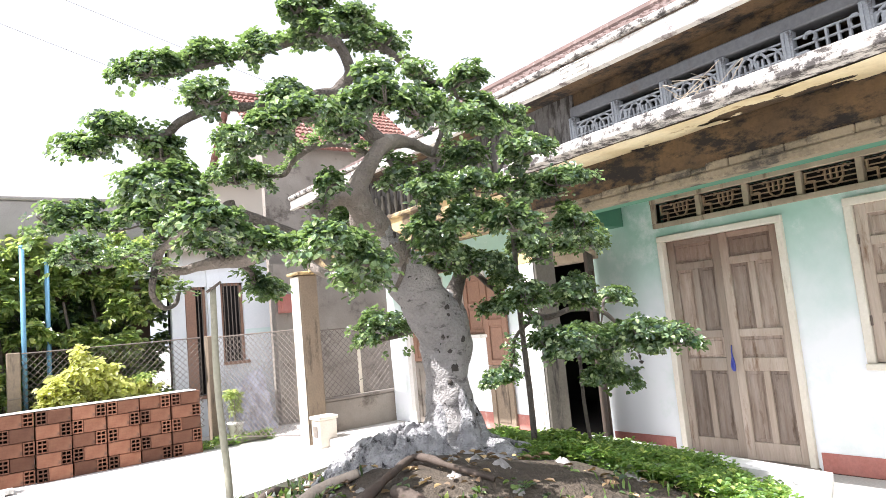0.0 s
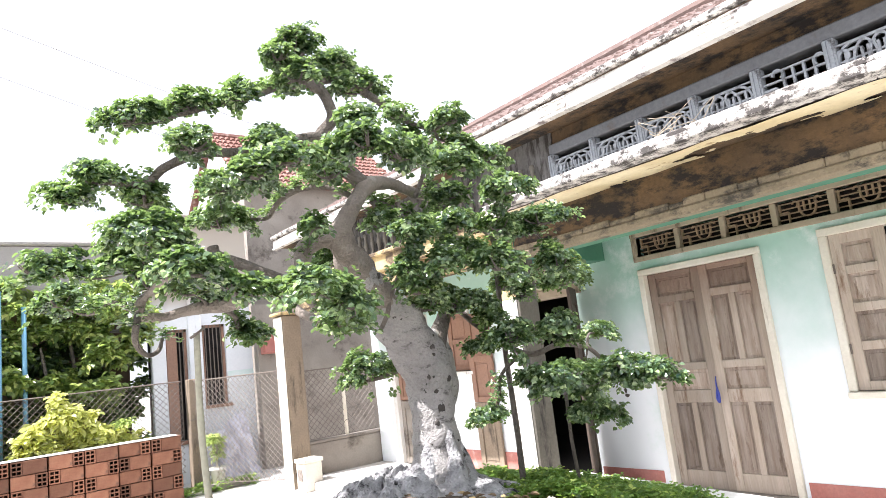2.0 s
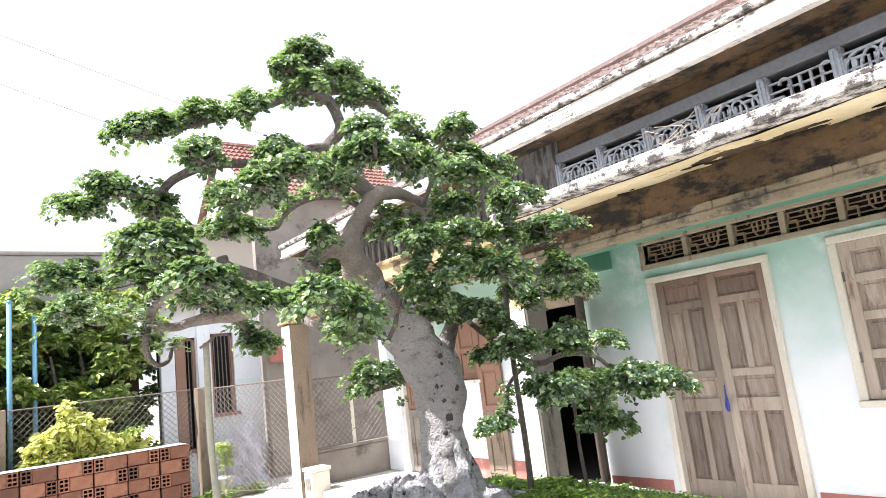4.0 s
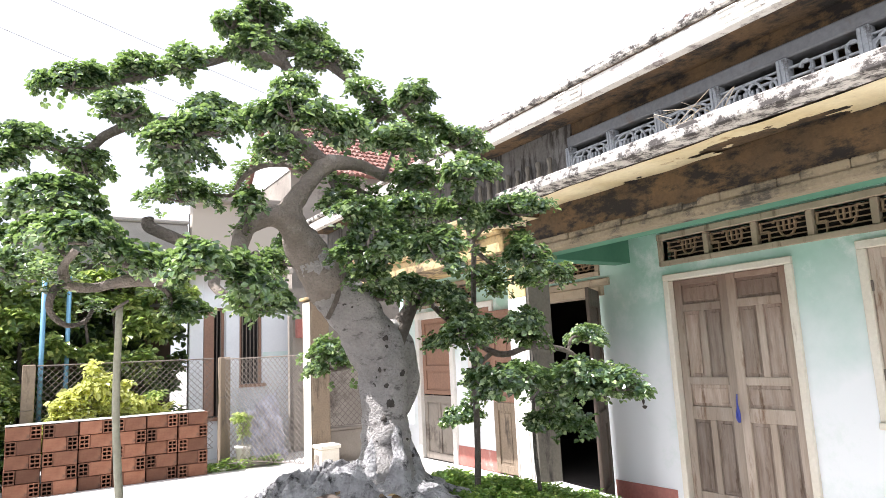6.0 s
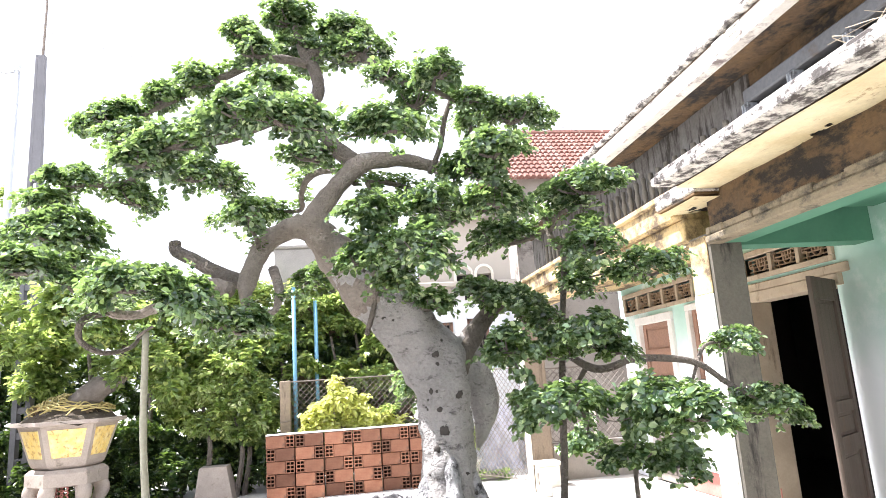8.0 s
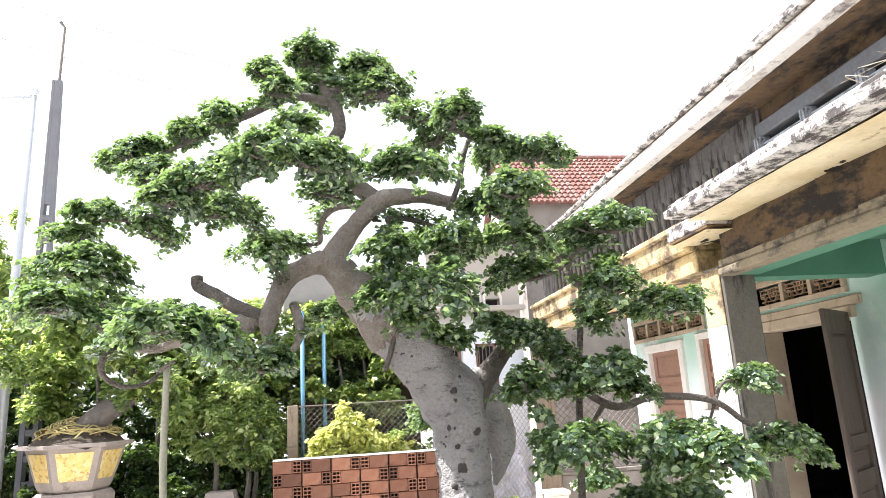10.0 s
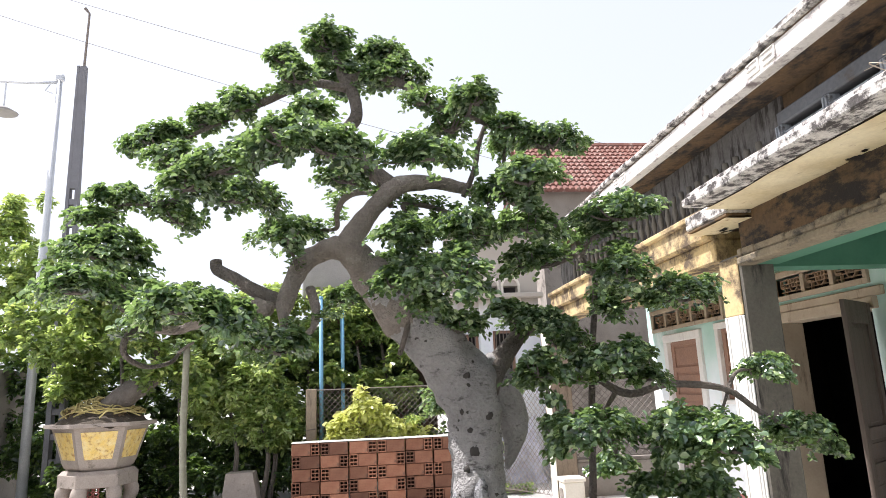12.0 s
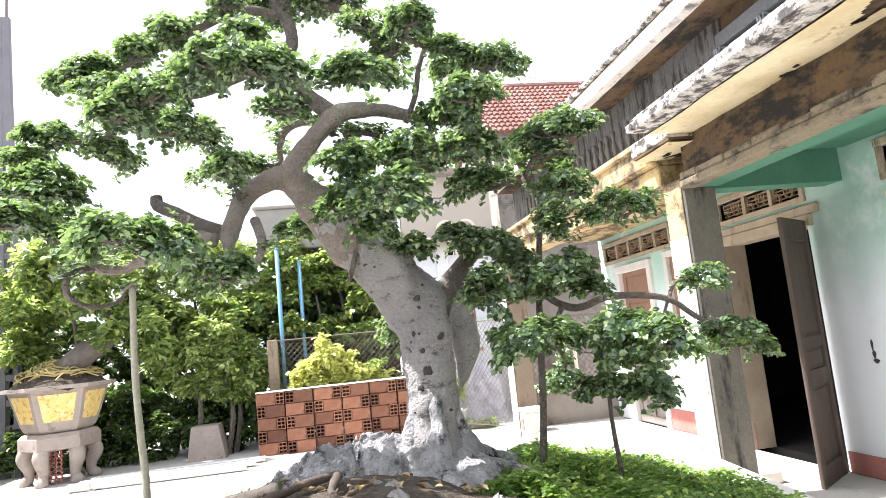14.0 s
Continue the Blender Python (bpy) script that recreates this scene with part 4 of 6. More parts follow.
limb("limb", [(2.12, 3.15, 2.41, 0.020), (2.24, 3.05, 2.30, 0.018), (2.30, 2.95, 2.20, 0.016), (2.32, 2.90, 2.06, 0.014), (2.42, 2.88, 1.97, 0.010)])
limb("limb", [(2.16, 3.20, 1.84, 0.018), (2.30, 3.10, 1.66, 0.016), (2.46, 2.94, 1.50, 0.016), (2.63, 2.86, 1.53, 0.016), (2.88, 2.86, 1.50, 0.014), (3.00, 2.84, 1.41, 0.012), (3.08, 2.78, 1.34, 0.008)])
limb("limb", [(2.89, 2.86, 1.48, 0.009), (2.97, 2.90, 1.57, 0.008), (3.13, 2.95, 1.58, 0.005)])
limb("limb", [(0.98, 2.72, 1.88, 0.031), (0.85, 2.80, 1.91, 0.031), (0.74, 2.92, 1.87, 0.029), (0.63, 3.05, 1.87, 0.025), (0.54, 3.12, 1.85, 0.022), (0.44, 3.13, 1.86, 0.020), (0.41, 2.96, 1.91, 0.017), (0.45, 2.70, 1.96, 0.009)], M_BARKSHADE, 12, 0.35, 8)
limb("limb", [(0.92, 2.70, 1.86, 0.028), (0.90, 2.62, 1.80, 0.022), (0.96, 2.54, 1.74, 0.016), (1.03, 2.48, 1.71, 0.009)], M_BARKSHADE, 10, 0.3, 7)
limb("limb", [(0.43, 3.13, 1.87, 0.014), (0.38, 2.95, 1.82, 0.014), (0.37, 2.94, 1.74, 0.012), (0.43, 3.02, 1.69, 0.010), (0.50, 3.12, 1.71, 0.009), (0.53, 3.17, 1.76, 0.007)])
# crown: each pad hangs on the wood that is nearest to it, the nearest pads first
CROWN = []
plan = lambda *a: CROWN.append(a)
plan(1.20, 3.03, 3.21, 0.179, 0.078)
plan(1.45, 3.10, 3.19, 0.166, 0.062)
plan(1.25, 3.11, 3.07, 0.193, 0.069)
plan(1.01, 2.83, 3.02, 0.105, 0.031)
plan(1.50, 2.95, 3.01, 0.156, 0.100)
plan(1.07, 2.76, 2.91, 0.110, 0.060)
plan(0.82, 2.84, 2.82, 0.113, 0.075)
plan(1.60, 2.76, 2.81, 0.091, 0.060)
plan(0.64, 2.99, 2.81, 0.128, 0.064)
plan(2.06, 3.12, 2.77, 0.123, 0.054)
plan(0.42, 3.05, 2.73, 0.155, 0.066)
plan(1.80, 2.62, 2.75, 0.129, 0.060)
plan(1.73, 2.85, 2.73, 0.119, 0.084)
plan(1.97, 2.72, 2.68, 0.060, 0.040)
plan(2.18, 2.78, 2.63, 0.158, 0.079)
plan(1.17, 2.46, 2.62, 0.110, 0.056)
plan(0.91, 2.78, 2.58, 0.154, 0.076)
plan(0.58, 2.80, 2.55, 0.145, 0.073)
plan(0.86, 3.31, 2.53, 0.135, 0.100)
plan(1.28, 2.95, 2.52, 0.132, 0.069)
plan(0.28, 3.05, 2.46, 0.140, 0.076)
plan(1.10, 2.28, 2.44, 0.156, 0.074)
plan(0.95, 3.55, 2.42, 0.183, 0.112)
plan(1.94, 2.85, 2.42, 0.116, 0.062)
plan(0.49, 3.19, 2.41, 0.141, 0.071)
plan(0.81, 2.80, 2.40, 0.132, 0.085)
plan(1.25, 2.26, 2.40, 0.127, 0.072)
plan(1.58, 2.32, 2.40, 0.150, 0.066)
plan(0.82, 2.46, 2.40, 0.158, 0.059)
plan(0.17, 3.05, 2.37, 0.118, 0.076)
plan(1.97, 2.43, 2.35, 0.173, 0.087)
plan(0.70, 2.50, 2.35, 0.120, 0.069)
plan(2.38, 2.63, 2.25, 0.210, 0.064)
plan(1.77, 2.67, 2.21, 0.165, 0.070)
plan(1.05, 2.70, 2.20, 0.080, 0.050)
plan(1.48, 3.44, 2.19, 0.105, 0.112)
plan(2.01, 2.56, 2.19, 0.120, 0.070)
plan(1.51, 2.61, 2.17, 0.136, 0.076)
plan(0.37, 2.67, 2.14, 0.174, 0.104)
plan(2.11, 3.01, 2.14, 0.166, 0.100)
plan(0.09, 3.04, 2.08, 0.140, 0.090)
plan(0.35, 2.88, 2.07, 0.115, 0.080)
plan(0.22, 3.69, 2.05, 0.160, 0.100)
plan(1.26, 3.21, 2.02, 0.116, 0.098)
plan(1.59, 2.50, 2.00, 0.110, 0.095)
plan(2.34, 2.50, 1.99, 0.143, 0.099)
plan(2.48, 3.10, 1.97, 0.110, 0.110)
plan(0.60, 2.91, 1.97, 0.150, 0.080)
plan(0.41, 2.35, 1.96, 0.131, 0.081)
plan(1.67, 2.22, 1.95, 0.118, 0.106)
plan(2.69, 2.78, 1.94, 0.164, 0.098)
plan(0.58, 2.39, 1.89, 0.090, 0.060)
plan(0.78, 2.20, 1.87, 0.145, 0.090)
plan(2.11, 3.01, 1.86, 0.199, 0.074)
plan(0.94, 2.23, 1.81, 0.105, 0.075)
plan(0.90, 3.11, 1.77, 0.120, 0.055)
plan(0.98, 2.43, 1.76, 0.114, 0.066)
plan(1.07, 2.45, 1.74, 0.104, 0.066)
plan(2.32, 2.54, 1.67, 0.137, 0.072)
plan(2.00, 2.60, 1.64, 0.124, 0.101)
plan(3.15, 2.98, 1.61, 0.163, 0.083)
plan(2.42, 2.62, 1.60, 0.110, 0.060)
plan(1.80, 3.63, 1.56, 0.205, 0.190, 1.3)
plan(2.37, 2.19, 1.43, 0.137, 0.090)
plan(2.12, 2.37, 1.42, 0.162, 0.093)
plan(2.44, 2.07, 1.38, 0.122, 0.073)
plan(3.21, 2.87, 1.32, 0.204, 0.103)
plan(2.74, 2.81, 1.30, 0.190, 0.105)
plan(2.60, 2.57, 1.18, 0.166, 0.073)
plan(2.57, 3.48, 1.15, 0.158, 0.071)
plan(1.46, 2.62, 1.99, 0.092, 0.061)
plan(1.60, 2.72, 1.91, 0.125, 0.082)
plan(1.76, 2.90, 1.84, 0.112, 0.073)
plan(1.68, 2.60, 2.06, 0.087, 0.065)
plan(2.04, 3.12, 2.32, 0.137, 0.074)
plan(2.41, 2.85, 1.88, 0.091, 0.067)
plan(2.26, 3.00, 1.78, 0.121, 0.091)
plan(1.98, 3.05, 1.92, 0.087, 0.062)
plan(1.68, 3.10, 2.31, 0.104, 0.042)
plan(1.89, 3.10, 2.25, 0.089, 0.057)
plan(1.53, 2.90, 2.27, 0.107, 0.068)
plan(2.26, 2.85, 1.61, 0.096, 0.062)
plan(2.07, 2.50, 1.41, 0.127, 0.082)
plan(2.37, 2.30, 1.42, 0.116, 0.064)
plan(2.40, 2.15, 1.36, 0.105, 0.063)
plan(2.39, 2.50, 1.21, 0.123, 0.061)
plan(2.31, 2.85, 1.66, 0.122, 0.061)
plan(2.12, 2.95, 1.61, 0.102, 0.068)
while CROWN:
    best = min(CROWN, key=lambda c: min((p[0] - c[0]) ** 2 + (p[1] - c[1]) ** 2 + (p[2] - c[2]) ** 2 for p in WOOD[::3]))
    CROWN.remove(best)
    pad(*best)


# small tufts along the thin wood of the crown, between the pads
tuft_rnd = random.Random(207)
tufts, spots = [], []
for x, y, z, r in WOOD:
    if r > 0.017 or z < 1.75 or tuft_rnd.random() < 0.45 or any((x - a) ** 2 + (y - b) ** 2 + (z - c) ** 2 < 0.0042 for a, b, c in spots):
        continue
    spots.append((x, y, z))
    for _ in range(tuft_rnd.randint(7, 15)):
        tufts.append((x + tuft_rnd.gauss(0, 0.026), y + tuft_rnd.gauss(0, 0.024), z + 0.028 + tuft_rnd.gauss(0, 0.014)))
tuft_shape = Shape()
leaves(tuft_shape, tufts, 5, 0.0255, tuft_rnd, 0.75, None, 1.35)
tagged(part("tuft", tuft_shape, M_LEAF, tree), kind="stuff")

# knots and scars on the trunk, wrapped cord
random.seed(12)
TRUNK_LINE = spline([(1.80, 3.0, 0.97, 0.145), (1.81, 3.02, 1.2, 0.112), (1.81, 3.03, 1.4, 0.117), (1.78, 3.04, 1.56, 0.132), (1.66, 3.03, 1.73, 0.127), (1.53, 3.01, 1.87, 0.110), (1.41, 2.97, 2.0, 0.088)], 12)


def blot(name, c, out, rad, q, tall=1.0, label=""):
    """A dark, filled, uneven spot set into the bark."""
    side = out.cross(Vector((0, 0, 1))).normalized()
    up = side.cross(out)
    s = Shape()
    n = 11
    for f, h in ((1.25, -0.008), (1.0, 0.0015), (0.5, 0.003)):
        for k in range(n):
            a = 2 * math.pi * k / n
            w = q * f * random.uniform(0.45, 1.25)
            s.v.append(tuple(c + out * (rad + h) + side * w * math.cos(a) + up * w * tall * math.sin(a)))
    s.f = [(i * n + k, i * n + (k + 1) % n, (i + 1) * n + (k + 1) % n, (i + 1) * n + k) for i in (0, 1) for k in range(n)] + [tuple(2 * n + k for k in range(n))]
    part(name, s, M_KNOT, tree, label, True)


for k in range(64):
    i = random.randrange(len(TRUNK_LINE[0]))
    a = random.uniform(-3.0, -0.1)
    out = Vector((math.cos(a), math.sin(a), random.uniform(-0.1, 0.1))).normalized()
    blot("knot", Vector(TRUNK_LINE[0][i]), out, TRUNK_LINE[1][i] * 0.985, random.choice((0.004, 0.005, 0.006, 0.008, 0.010)), random.uniform(0.8, 1.4))
for z, x, a, q, tall in ((1.29, 1.83, -1.75, 0.019, 1.3), (1.17, 1.82, -1.6, 0.014, 0.8), (1.22, 1.81, -1.9, 0.013, 0.9), (1.43, 1.84, -1.2, 0.016, 1.2), (1.60, 1.78, -1.5, 0.014, 1.0)):
    blot("scar", Vector((x - 0.02, 3.02, z)), Vector((math.cos(a), math.sin(a), 0)), 0.112, q, tall, "dark pruning scar")
p, r = spline([(1.60, 2.80, 2.06, 0.009), (1.56, 2.85, 1.95, 0.010), (1.535, 2.895, 1.86, 0.011), (1.515, 2.905, 1.78, 0.012), (1.49, 2.95, 1.70, 0.011)], 5)
part("cord", Shape().tube(p, r, 6), M_BARKUP, tree, "dark root strand on the trunk")

# surface roots
root_seed = random.Random(7)


def root(a, ln, r0, drop, bend, z=0.86):
    pts = []
    for k in range(6):
        f = k / 5
        aa = a + bend * f
        pts.append((1.80 + math.cos(aa) * (0.10 + ln * f), 2.98 + math.sin(aa) * (0.10 + ln * f), z - drop * f ** 0.7 + 0.03 * root_seed.uniform(-1, 1), r0 * (1 - 0.72 * f)))
    limb("root", pts, M_ROCK, 12, 0.5, 7)


for a, ln, r0, drop, bend, z in ((-2.9, 0.70, 0.11, 0.14, 0.3, 0.92), (-2.5, 0.62, 0.10, 0.22, -0.3, 0.90), (-2.0, 0.50, 0.11, 0.26, 0.3, 0.90), (-1.5, 0.42, 0.12, 0.27, -0.3, 0.90), (-1.05, 0.45, 0.11, 0.28, 0.3, 0.92), (-0.6, 0.42, 0.10, 0.26, -0.2, 0.92), (-0.1, 0.40, 0.10, 0.30, 0.2, 0.95), (0.6, 0.5, 0.10, 0.3, 0.3, 0.9), (1.6, 0.5, 0.10, 0.3, 0.3, 0.9), (2.6, 0.7, 0.11, 0.2, 0.3, 0.92), (3.0, 0.62, 0.09, 0.10, 0.2, 0.95)):
    root(a, ln * 0.85, r0 * 0.7, drop * 0.8, bend, z + 0.0)
limb("root", [(1.61, 3.12, 0.97, 0.012), (1.56, 3.12, 1.015, 0.011), (1.505, 3.11, 1.01, 0.010), (1.48, 3.11, 0.96, 0.010), (1.475, 3.10, 0.86, 0.012)], M_ROCK, 8, 0.25, 6)
limb("limb", [(1.96, 3.12, 1.19, 0.010), (1.98, 3.12, 1.25, 0.032), (2.00, 3.13, 1.34, 0.058), (1.99, 3.14, 1.45, 0.074), (1.94, 3.12, 1.57, 0.082), (1.86, 3.10, 1.66, 0.06)], M_BARK, 16, 0.25, 8, "hanging burl grown against the trunk")
for a, z, ln in ((-2.7, 1.16, 0.30), (-2.1, 1.05, 0.26), (-1.6, 1.20, 0.24), (-1.1, 1.02, 0.28), (-0.5, 1.14, 0.30), (0.2, 1.00, 0.30), (2.8, 1.10, 0.34)):
    c, sn = math.cos(a), math.sin(a)
    limb("root", [(1.81 + 0.085 * c, 3.02 + 0.085 * sn, z, 0.020), (1.81 + 0.125 * c, 3.01 + 0.125 * sn, z - 0.13, 0.040), (1.80 + 0.19 * c, 3.00 + 0.19 * sn, 0.88, 0.058), (1.80 + (0.15 + ln) * math.cos(a + 0.15), 3.00 + (0.15 + ln) * math.sin(a + 0.15), 0.78, 0.05), (1.80 + (0.28 + ln) * math.cos(a + 0.1), 3.00 + (0.28 + ln) * math.sin(a + 0.1), 0.70, 0.03)], M_ROCK, 14, 0.5, 8, "pale ridged root")


# rocky mound under the roots
def mound_mesh(cx, cy, rx, ry, z0, h, n, m, rough):
    s = Shape()
    for i in range(m + 1):
        f = i / m
        for k in range(n):
            a = 2 * math.pi * k / n
            rr = 1 - f
            q = Vector((cx + rx * rr * math.cos(a), cy + ry * rr * math.sin(a), 0))
            hh = h * (1 - rr ** 2.2)
            ridge = 1 - 2.2 * abs(noise.noise(Vector((math.cos(a) * 3.2, math.sin(a) * 3.2, f * 1.2 + cx))))
            w = 0.8 * ridge + noise.noise(q * 6) - 0.9 * abs(noise.noise(q * 15)) - 0.7 * abs(noise.noise(q * 34))
            s.v.append((q.x + rough * 0.5 * noise.noise(q * 11 + Vector((5, 0, 0))), q.y + rough * 0.5 * noise.noise(q * 11 + Vector((0, 7, 0))), z0 + hh + rough * w * min(1, 3 * f + 0.15)))
    s.f = [(i * n + k, i * n + (k + 1) % n, (i + 1) * n + (k + 1) % n, (i + 1) * n + k) for i in range(m) for k in range(n)]
    return s


mnd = thing("rock_mound", "pale weathered rock and root mass under the trunk, dappled sun in its colour", "rock")
part("rock_body", mound_mesh(1.46, 2.99, 0.56, 0.34, 0.72, 0.28, 150, 44, 0.060), M_ROCK, mnd, "", True)

# driftwood lying on the soil before the roots
def driftwood(way, r, material, label):
    tagged(part("driftwood", Shape().tube(*spline([(x, y, soil_z(x, y) + 0.55 * r + (0.02 if 0 < k < len(way) - 1 else 0.0), r * (1.0 - 0.45 * k / (len(way) - 1))) for k, (x, y) in enumerate(way)], 7), 10, True, 0.45, 11), material, None, "", True), label, "wood", "driftwood in the planter")


driftwood([(0.64, 2.99), (0.92, 3.32), (1.17, 3.5)], 0.030, M_OLDWOOD, "dark weathered piece of driftwood on the soil")
driftwood([(0.8, 2.84), (1.02, 2.89), (1.15, 2.83)], 0.034, M_WOOD, "bleached piece of driftwood on the soil")
driftwood([(0.98, 2.55), (1.16, 2.59), (1.37, 2.71), (1.36, 2.43), (1.44, 2.26)], 0.022, M_OLDWOOD, "dark weathered piece of driftwood on the soil")
driftwood([(1.12, 2.48), (1.15, 2.27), (1.26, 2.12)], 0.032, M_OLDWOOD, "dark weathered piece of driftwood on the soil")
driftwood([(0.82, 2.56), (0.95, 2.43), (1.05, 2.29)], 0.026, M_WOOD, "bleached piece of driftwood on the soil")

# stones, litter, grass
stone_rnd = random.Random(3)
for k in range(64):
    a, d = stone_rnd.uniform(2.4, 5.2), stone_rnd.uniform(0.35, 1.4)
    x, y = TC[0] + d * math.cos(a), TC[1] + d * math.sin(a)
    q = stone_rnd.uniform(0.02, 0.055)
    s = mound_mesh(0, 0, q, q * stone_rnd.uniform(0.6, 1), -0.02, q * 0.6, 12, 5, q * 0.5)
    t = part("stone", s, M_CONCRETE, None, "", True)
    tagged(t, "rough grey stone lying on the planter soil", "stone", "stones in the planter")
    t.location, t.rotation_euler = (x, y, soil_z(x, y)), (0, 0, stone_rnd.uniform(0, 6))


def blades(n, zone, h, seed, z, w=0.012):
    rnd = random.Random(seed)
    s = Shape()
    while n:
        a, d = rnd.uniform(*zone[:2]), rnd.uniform(*zone[2:])
        x, y = TC[0] + d * math.cos(a), TC[1] + d * math.sin(a)
        k = noise.noise(Vector((x * 3, y * 3, seed)))
        n -= 1
        if k < -0.25:
            continue
        hh = h * rnd.uniform(0.5, 1.1) * (1 + 0.6 * k)
        t = rnd.uniform(0, 6.28)
        lean = Vector((math.cos(t), math.sin(t), 0)) * hh * rnd.uniform(0.2, 0.8)
        sd = Vector((-math.sin(t), math.cos(t), 0)) * w * rnd.uniform(0.7, 1.6)
        b = Vector((x, y, soil_z(x, y) - 0.005))
        p1, p2 = b + lean * 0.35 + Vector((0, 0, hh * 0.65)), b + lean + Vector((0, 0, hh))
        n0 = len(s.v)
        s.v += [tuple(b - sd * 0.5), tuple(b + sd * 0.5), tuple(p1 + sd), tuple(p1 - sd), tuple(p2)]
        s.f += [(n0, n0 + 1, n0 + 2, n0 + 3), (n0 + 3, n0 + 2, n0 + 4)]
    return s


def weeds(n, zone, size, seed):
    """Low leafy weeds: small rosettes at several heights over the soil, in patches."""
    rnd = random.Random(seed)
    cs = []
    while n:
        a, d = rnd.uniform(*zone[:2]), rnd.uniform(*zone[2:])
        x, y = TC[0] + d * math.cos(a), TC[1] + d * math.sin(a)
        n -= 1
        k = noise.noise(Vector((x * 3.5, y * 3.5, seed)))
        if k < -0.3:
            continue
        cs.append((x, y, soil_z(x, y) + rnd.uniform(0.0, 0.05 + 0.07 * max(0, k + 0.3))))
    s = Shape()
    leaves(s, cs, 5, size, rnd, 0.7)
    return s


tagged(part("weeds", weeds(7500, (-1.05, 0.8, 0.32, 1.52), 0.028, 2), M_GRASS), "low bright green leafy weeds in the planter", "grass", "", "stuff")
tagged(part("weeds", weeds(160, (-2.9, -0.95, 0.75, 1.5), 0.030, 9), M_DARKLEAF), "dark leafy weeds among the stones", "grass", "", "stuff")
tagged(part("grass", blades(1500, (-0.95, 0.75, 0.35, 1.52), 0.075, 2, 0.55, 0.006), M_GRASS), "thin grass blades among the weeds", "grass", "", "stuff")
tagged(part("grass", blades(260, (-2.6, -0.95, 0.8, 1.5), 0.05, 5, 0.55, 0.006), M_GRASS), "thin weeds among stones in the planter", "grass", "", "stuff")
tagged(part("grass", blades(500, (0.75, 3.4, 0.6, 1.5), 0.06, 6, 0.55, 0.008), M_DARKLEAF), "dark weeds at the back of the planter", "grass", "", "stuff")
lit = Shape()
lr = random.Random(77)
leaves(lit, [(TC[0] + d * math.cos(a), TC[1] + d * math.sin(a), soil_z(TC[0] + d * math.cos(a), TC[1] + d * math.sin(a)) + 0.012) for a, d in [(lr.uniform(-3.14, 3.14), lr.uniform(0.3, 1.5)) for _ in range(420)]], 2, 0.042, lr, 0.1)
tagged(part("leaf_litter", lit, M_LITTER), "dry brown leaf litter on the soil", "litter", "", "stuff")


# props
def stake(x0, y0, z0, x1, y1, z1, r, material, label):
    t = thing("prop_stake", label, "stake", "props under the limbs")
    p, rr = spline([(x0, y0, z0, r), ((x0 * 2 + x1) / 3 + 0.01, (y0 * 2 + y1) / 3, (z0 * 2 + z1) / 3, r * 0.95), ((x0 + 2 * x1) / 3 - 0.008, (y0 + 2 * y1) / 3, (z0 + 2 * z1) / 3, r * 0.9), (x1, y1, z1, r * 0.85)], 6)
    part("pole", Shape().tube(p, rr, 8, True, 0.1, 20), material, t, "", True)
    part("tie", Shape().tube([(x1 - 0.03, y1 - 0.01, z1 - 0.02), (x1, y1 - r * 1.2, z1), (x1 + 0.03, y1 - 0.01, z1 + 0.02)], [0.006] * 3, 5), M_WIRE, t)


stake(0.63, 2.97, 0.50, 0.61, 2.96, 1.76, 0.016, M_BAMBOO, "grey bamboo prop under the low limb")
stake(2.16, 2.80, 0.50, 2.44, 3.08, 2.10, 0.017, M_BARKUP, "dark straight prop pole leaning into the crown")
stake(2.50, 2.72, 0.50, 2.52, 2.74, 1.28, 0.011, M_BARKUP, "thin dark prop under the low pad")
stake(1.80, 2.96, 2.40, 1.925, 2.88, 2.76, 0.013, M_BARKUP, "dark straight stick bracing the upper limbs")

# ---- far side of the yard ----
# white neighbouring house
nb = thing("neighbour_house", "white limewashed house with arched upper openings and barred windows", "house")
NY = 12.5


def wall_xz(y, x0, x1, z0, z1, holes, thick=0.2):
    out = []
    xs = sorted({x0, x1, *[h[0] for h in holes], *[h[1] for h in holes]})
    for a, b in zip(xs, xs[1:]):
        mid, z = (a + b) / 2, z0
        for lo, hi in sorted((h[2], h[3]) for h in holes if h[0] <= mid <= h[1]):
            if lo > z:
                out.append(Shape().box((a, y, z), (b, y + thick, lo)))
            z = max(z, hi)
        if z < z1:
            out.append(Shape().box((a, y, z), (b, y + thick, z1)))
    return out


for piece in wall_xz(NY, 2.84, 4.62, GZ, 4.5, [(3.05, 3.43, 0.6, 2.55), (3.70, 4.12, 1.15, 2.60), (3.55, 3.83, 2.95, 3.45), (3.95, 4.23, 2.95, 3.45)]):
    part("wall", piece, M_FARWALL, nb)
part("teal_band", Shape().box((4.13, NY - 0.006, 1.60), (4.62, NY - 0.001, 1.72)), M_MINT, nb)
part("pilaster", Shape().box((2.80, NY - 0.08, GZ), (3.04, NY - 0.001, 3.2), 0.01), M_FARWALL, nb)
part("pilaster", Shape().box((3.44, NY - 0.06, GZ), (3.68, NY - 0.001, 3.2), 0.01), M_FARWALL, nb)
part("cornice", Shape().box((2.7, NY - 0.16, 3.2), (4.7, NY, 3.3), 0.02), M_FARWALL, nb)
part("cornice", Shape().box((2.7, NY - 0.25, 4.5), (4.75, NY + 0.3, 4.62), 0.02), M_GREYWALL, nb, "grey roof edge")
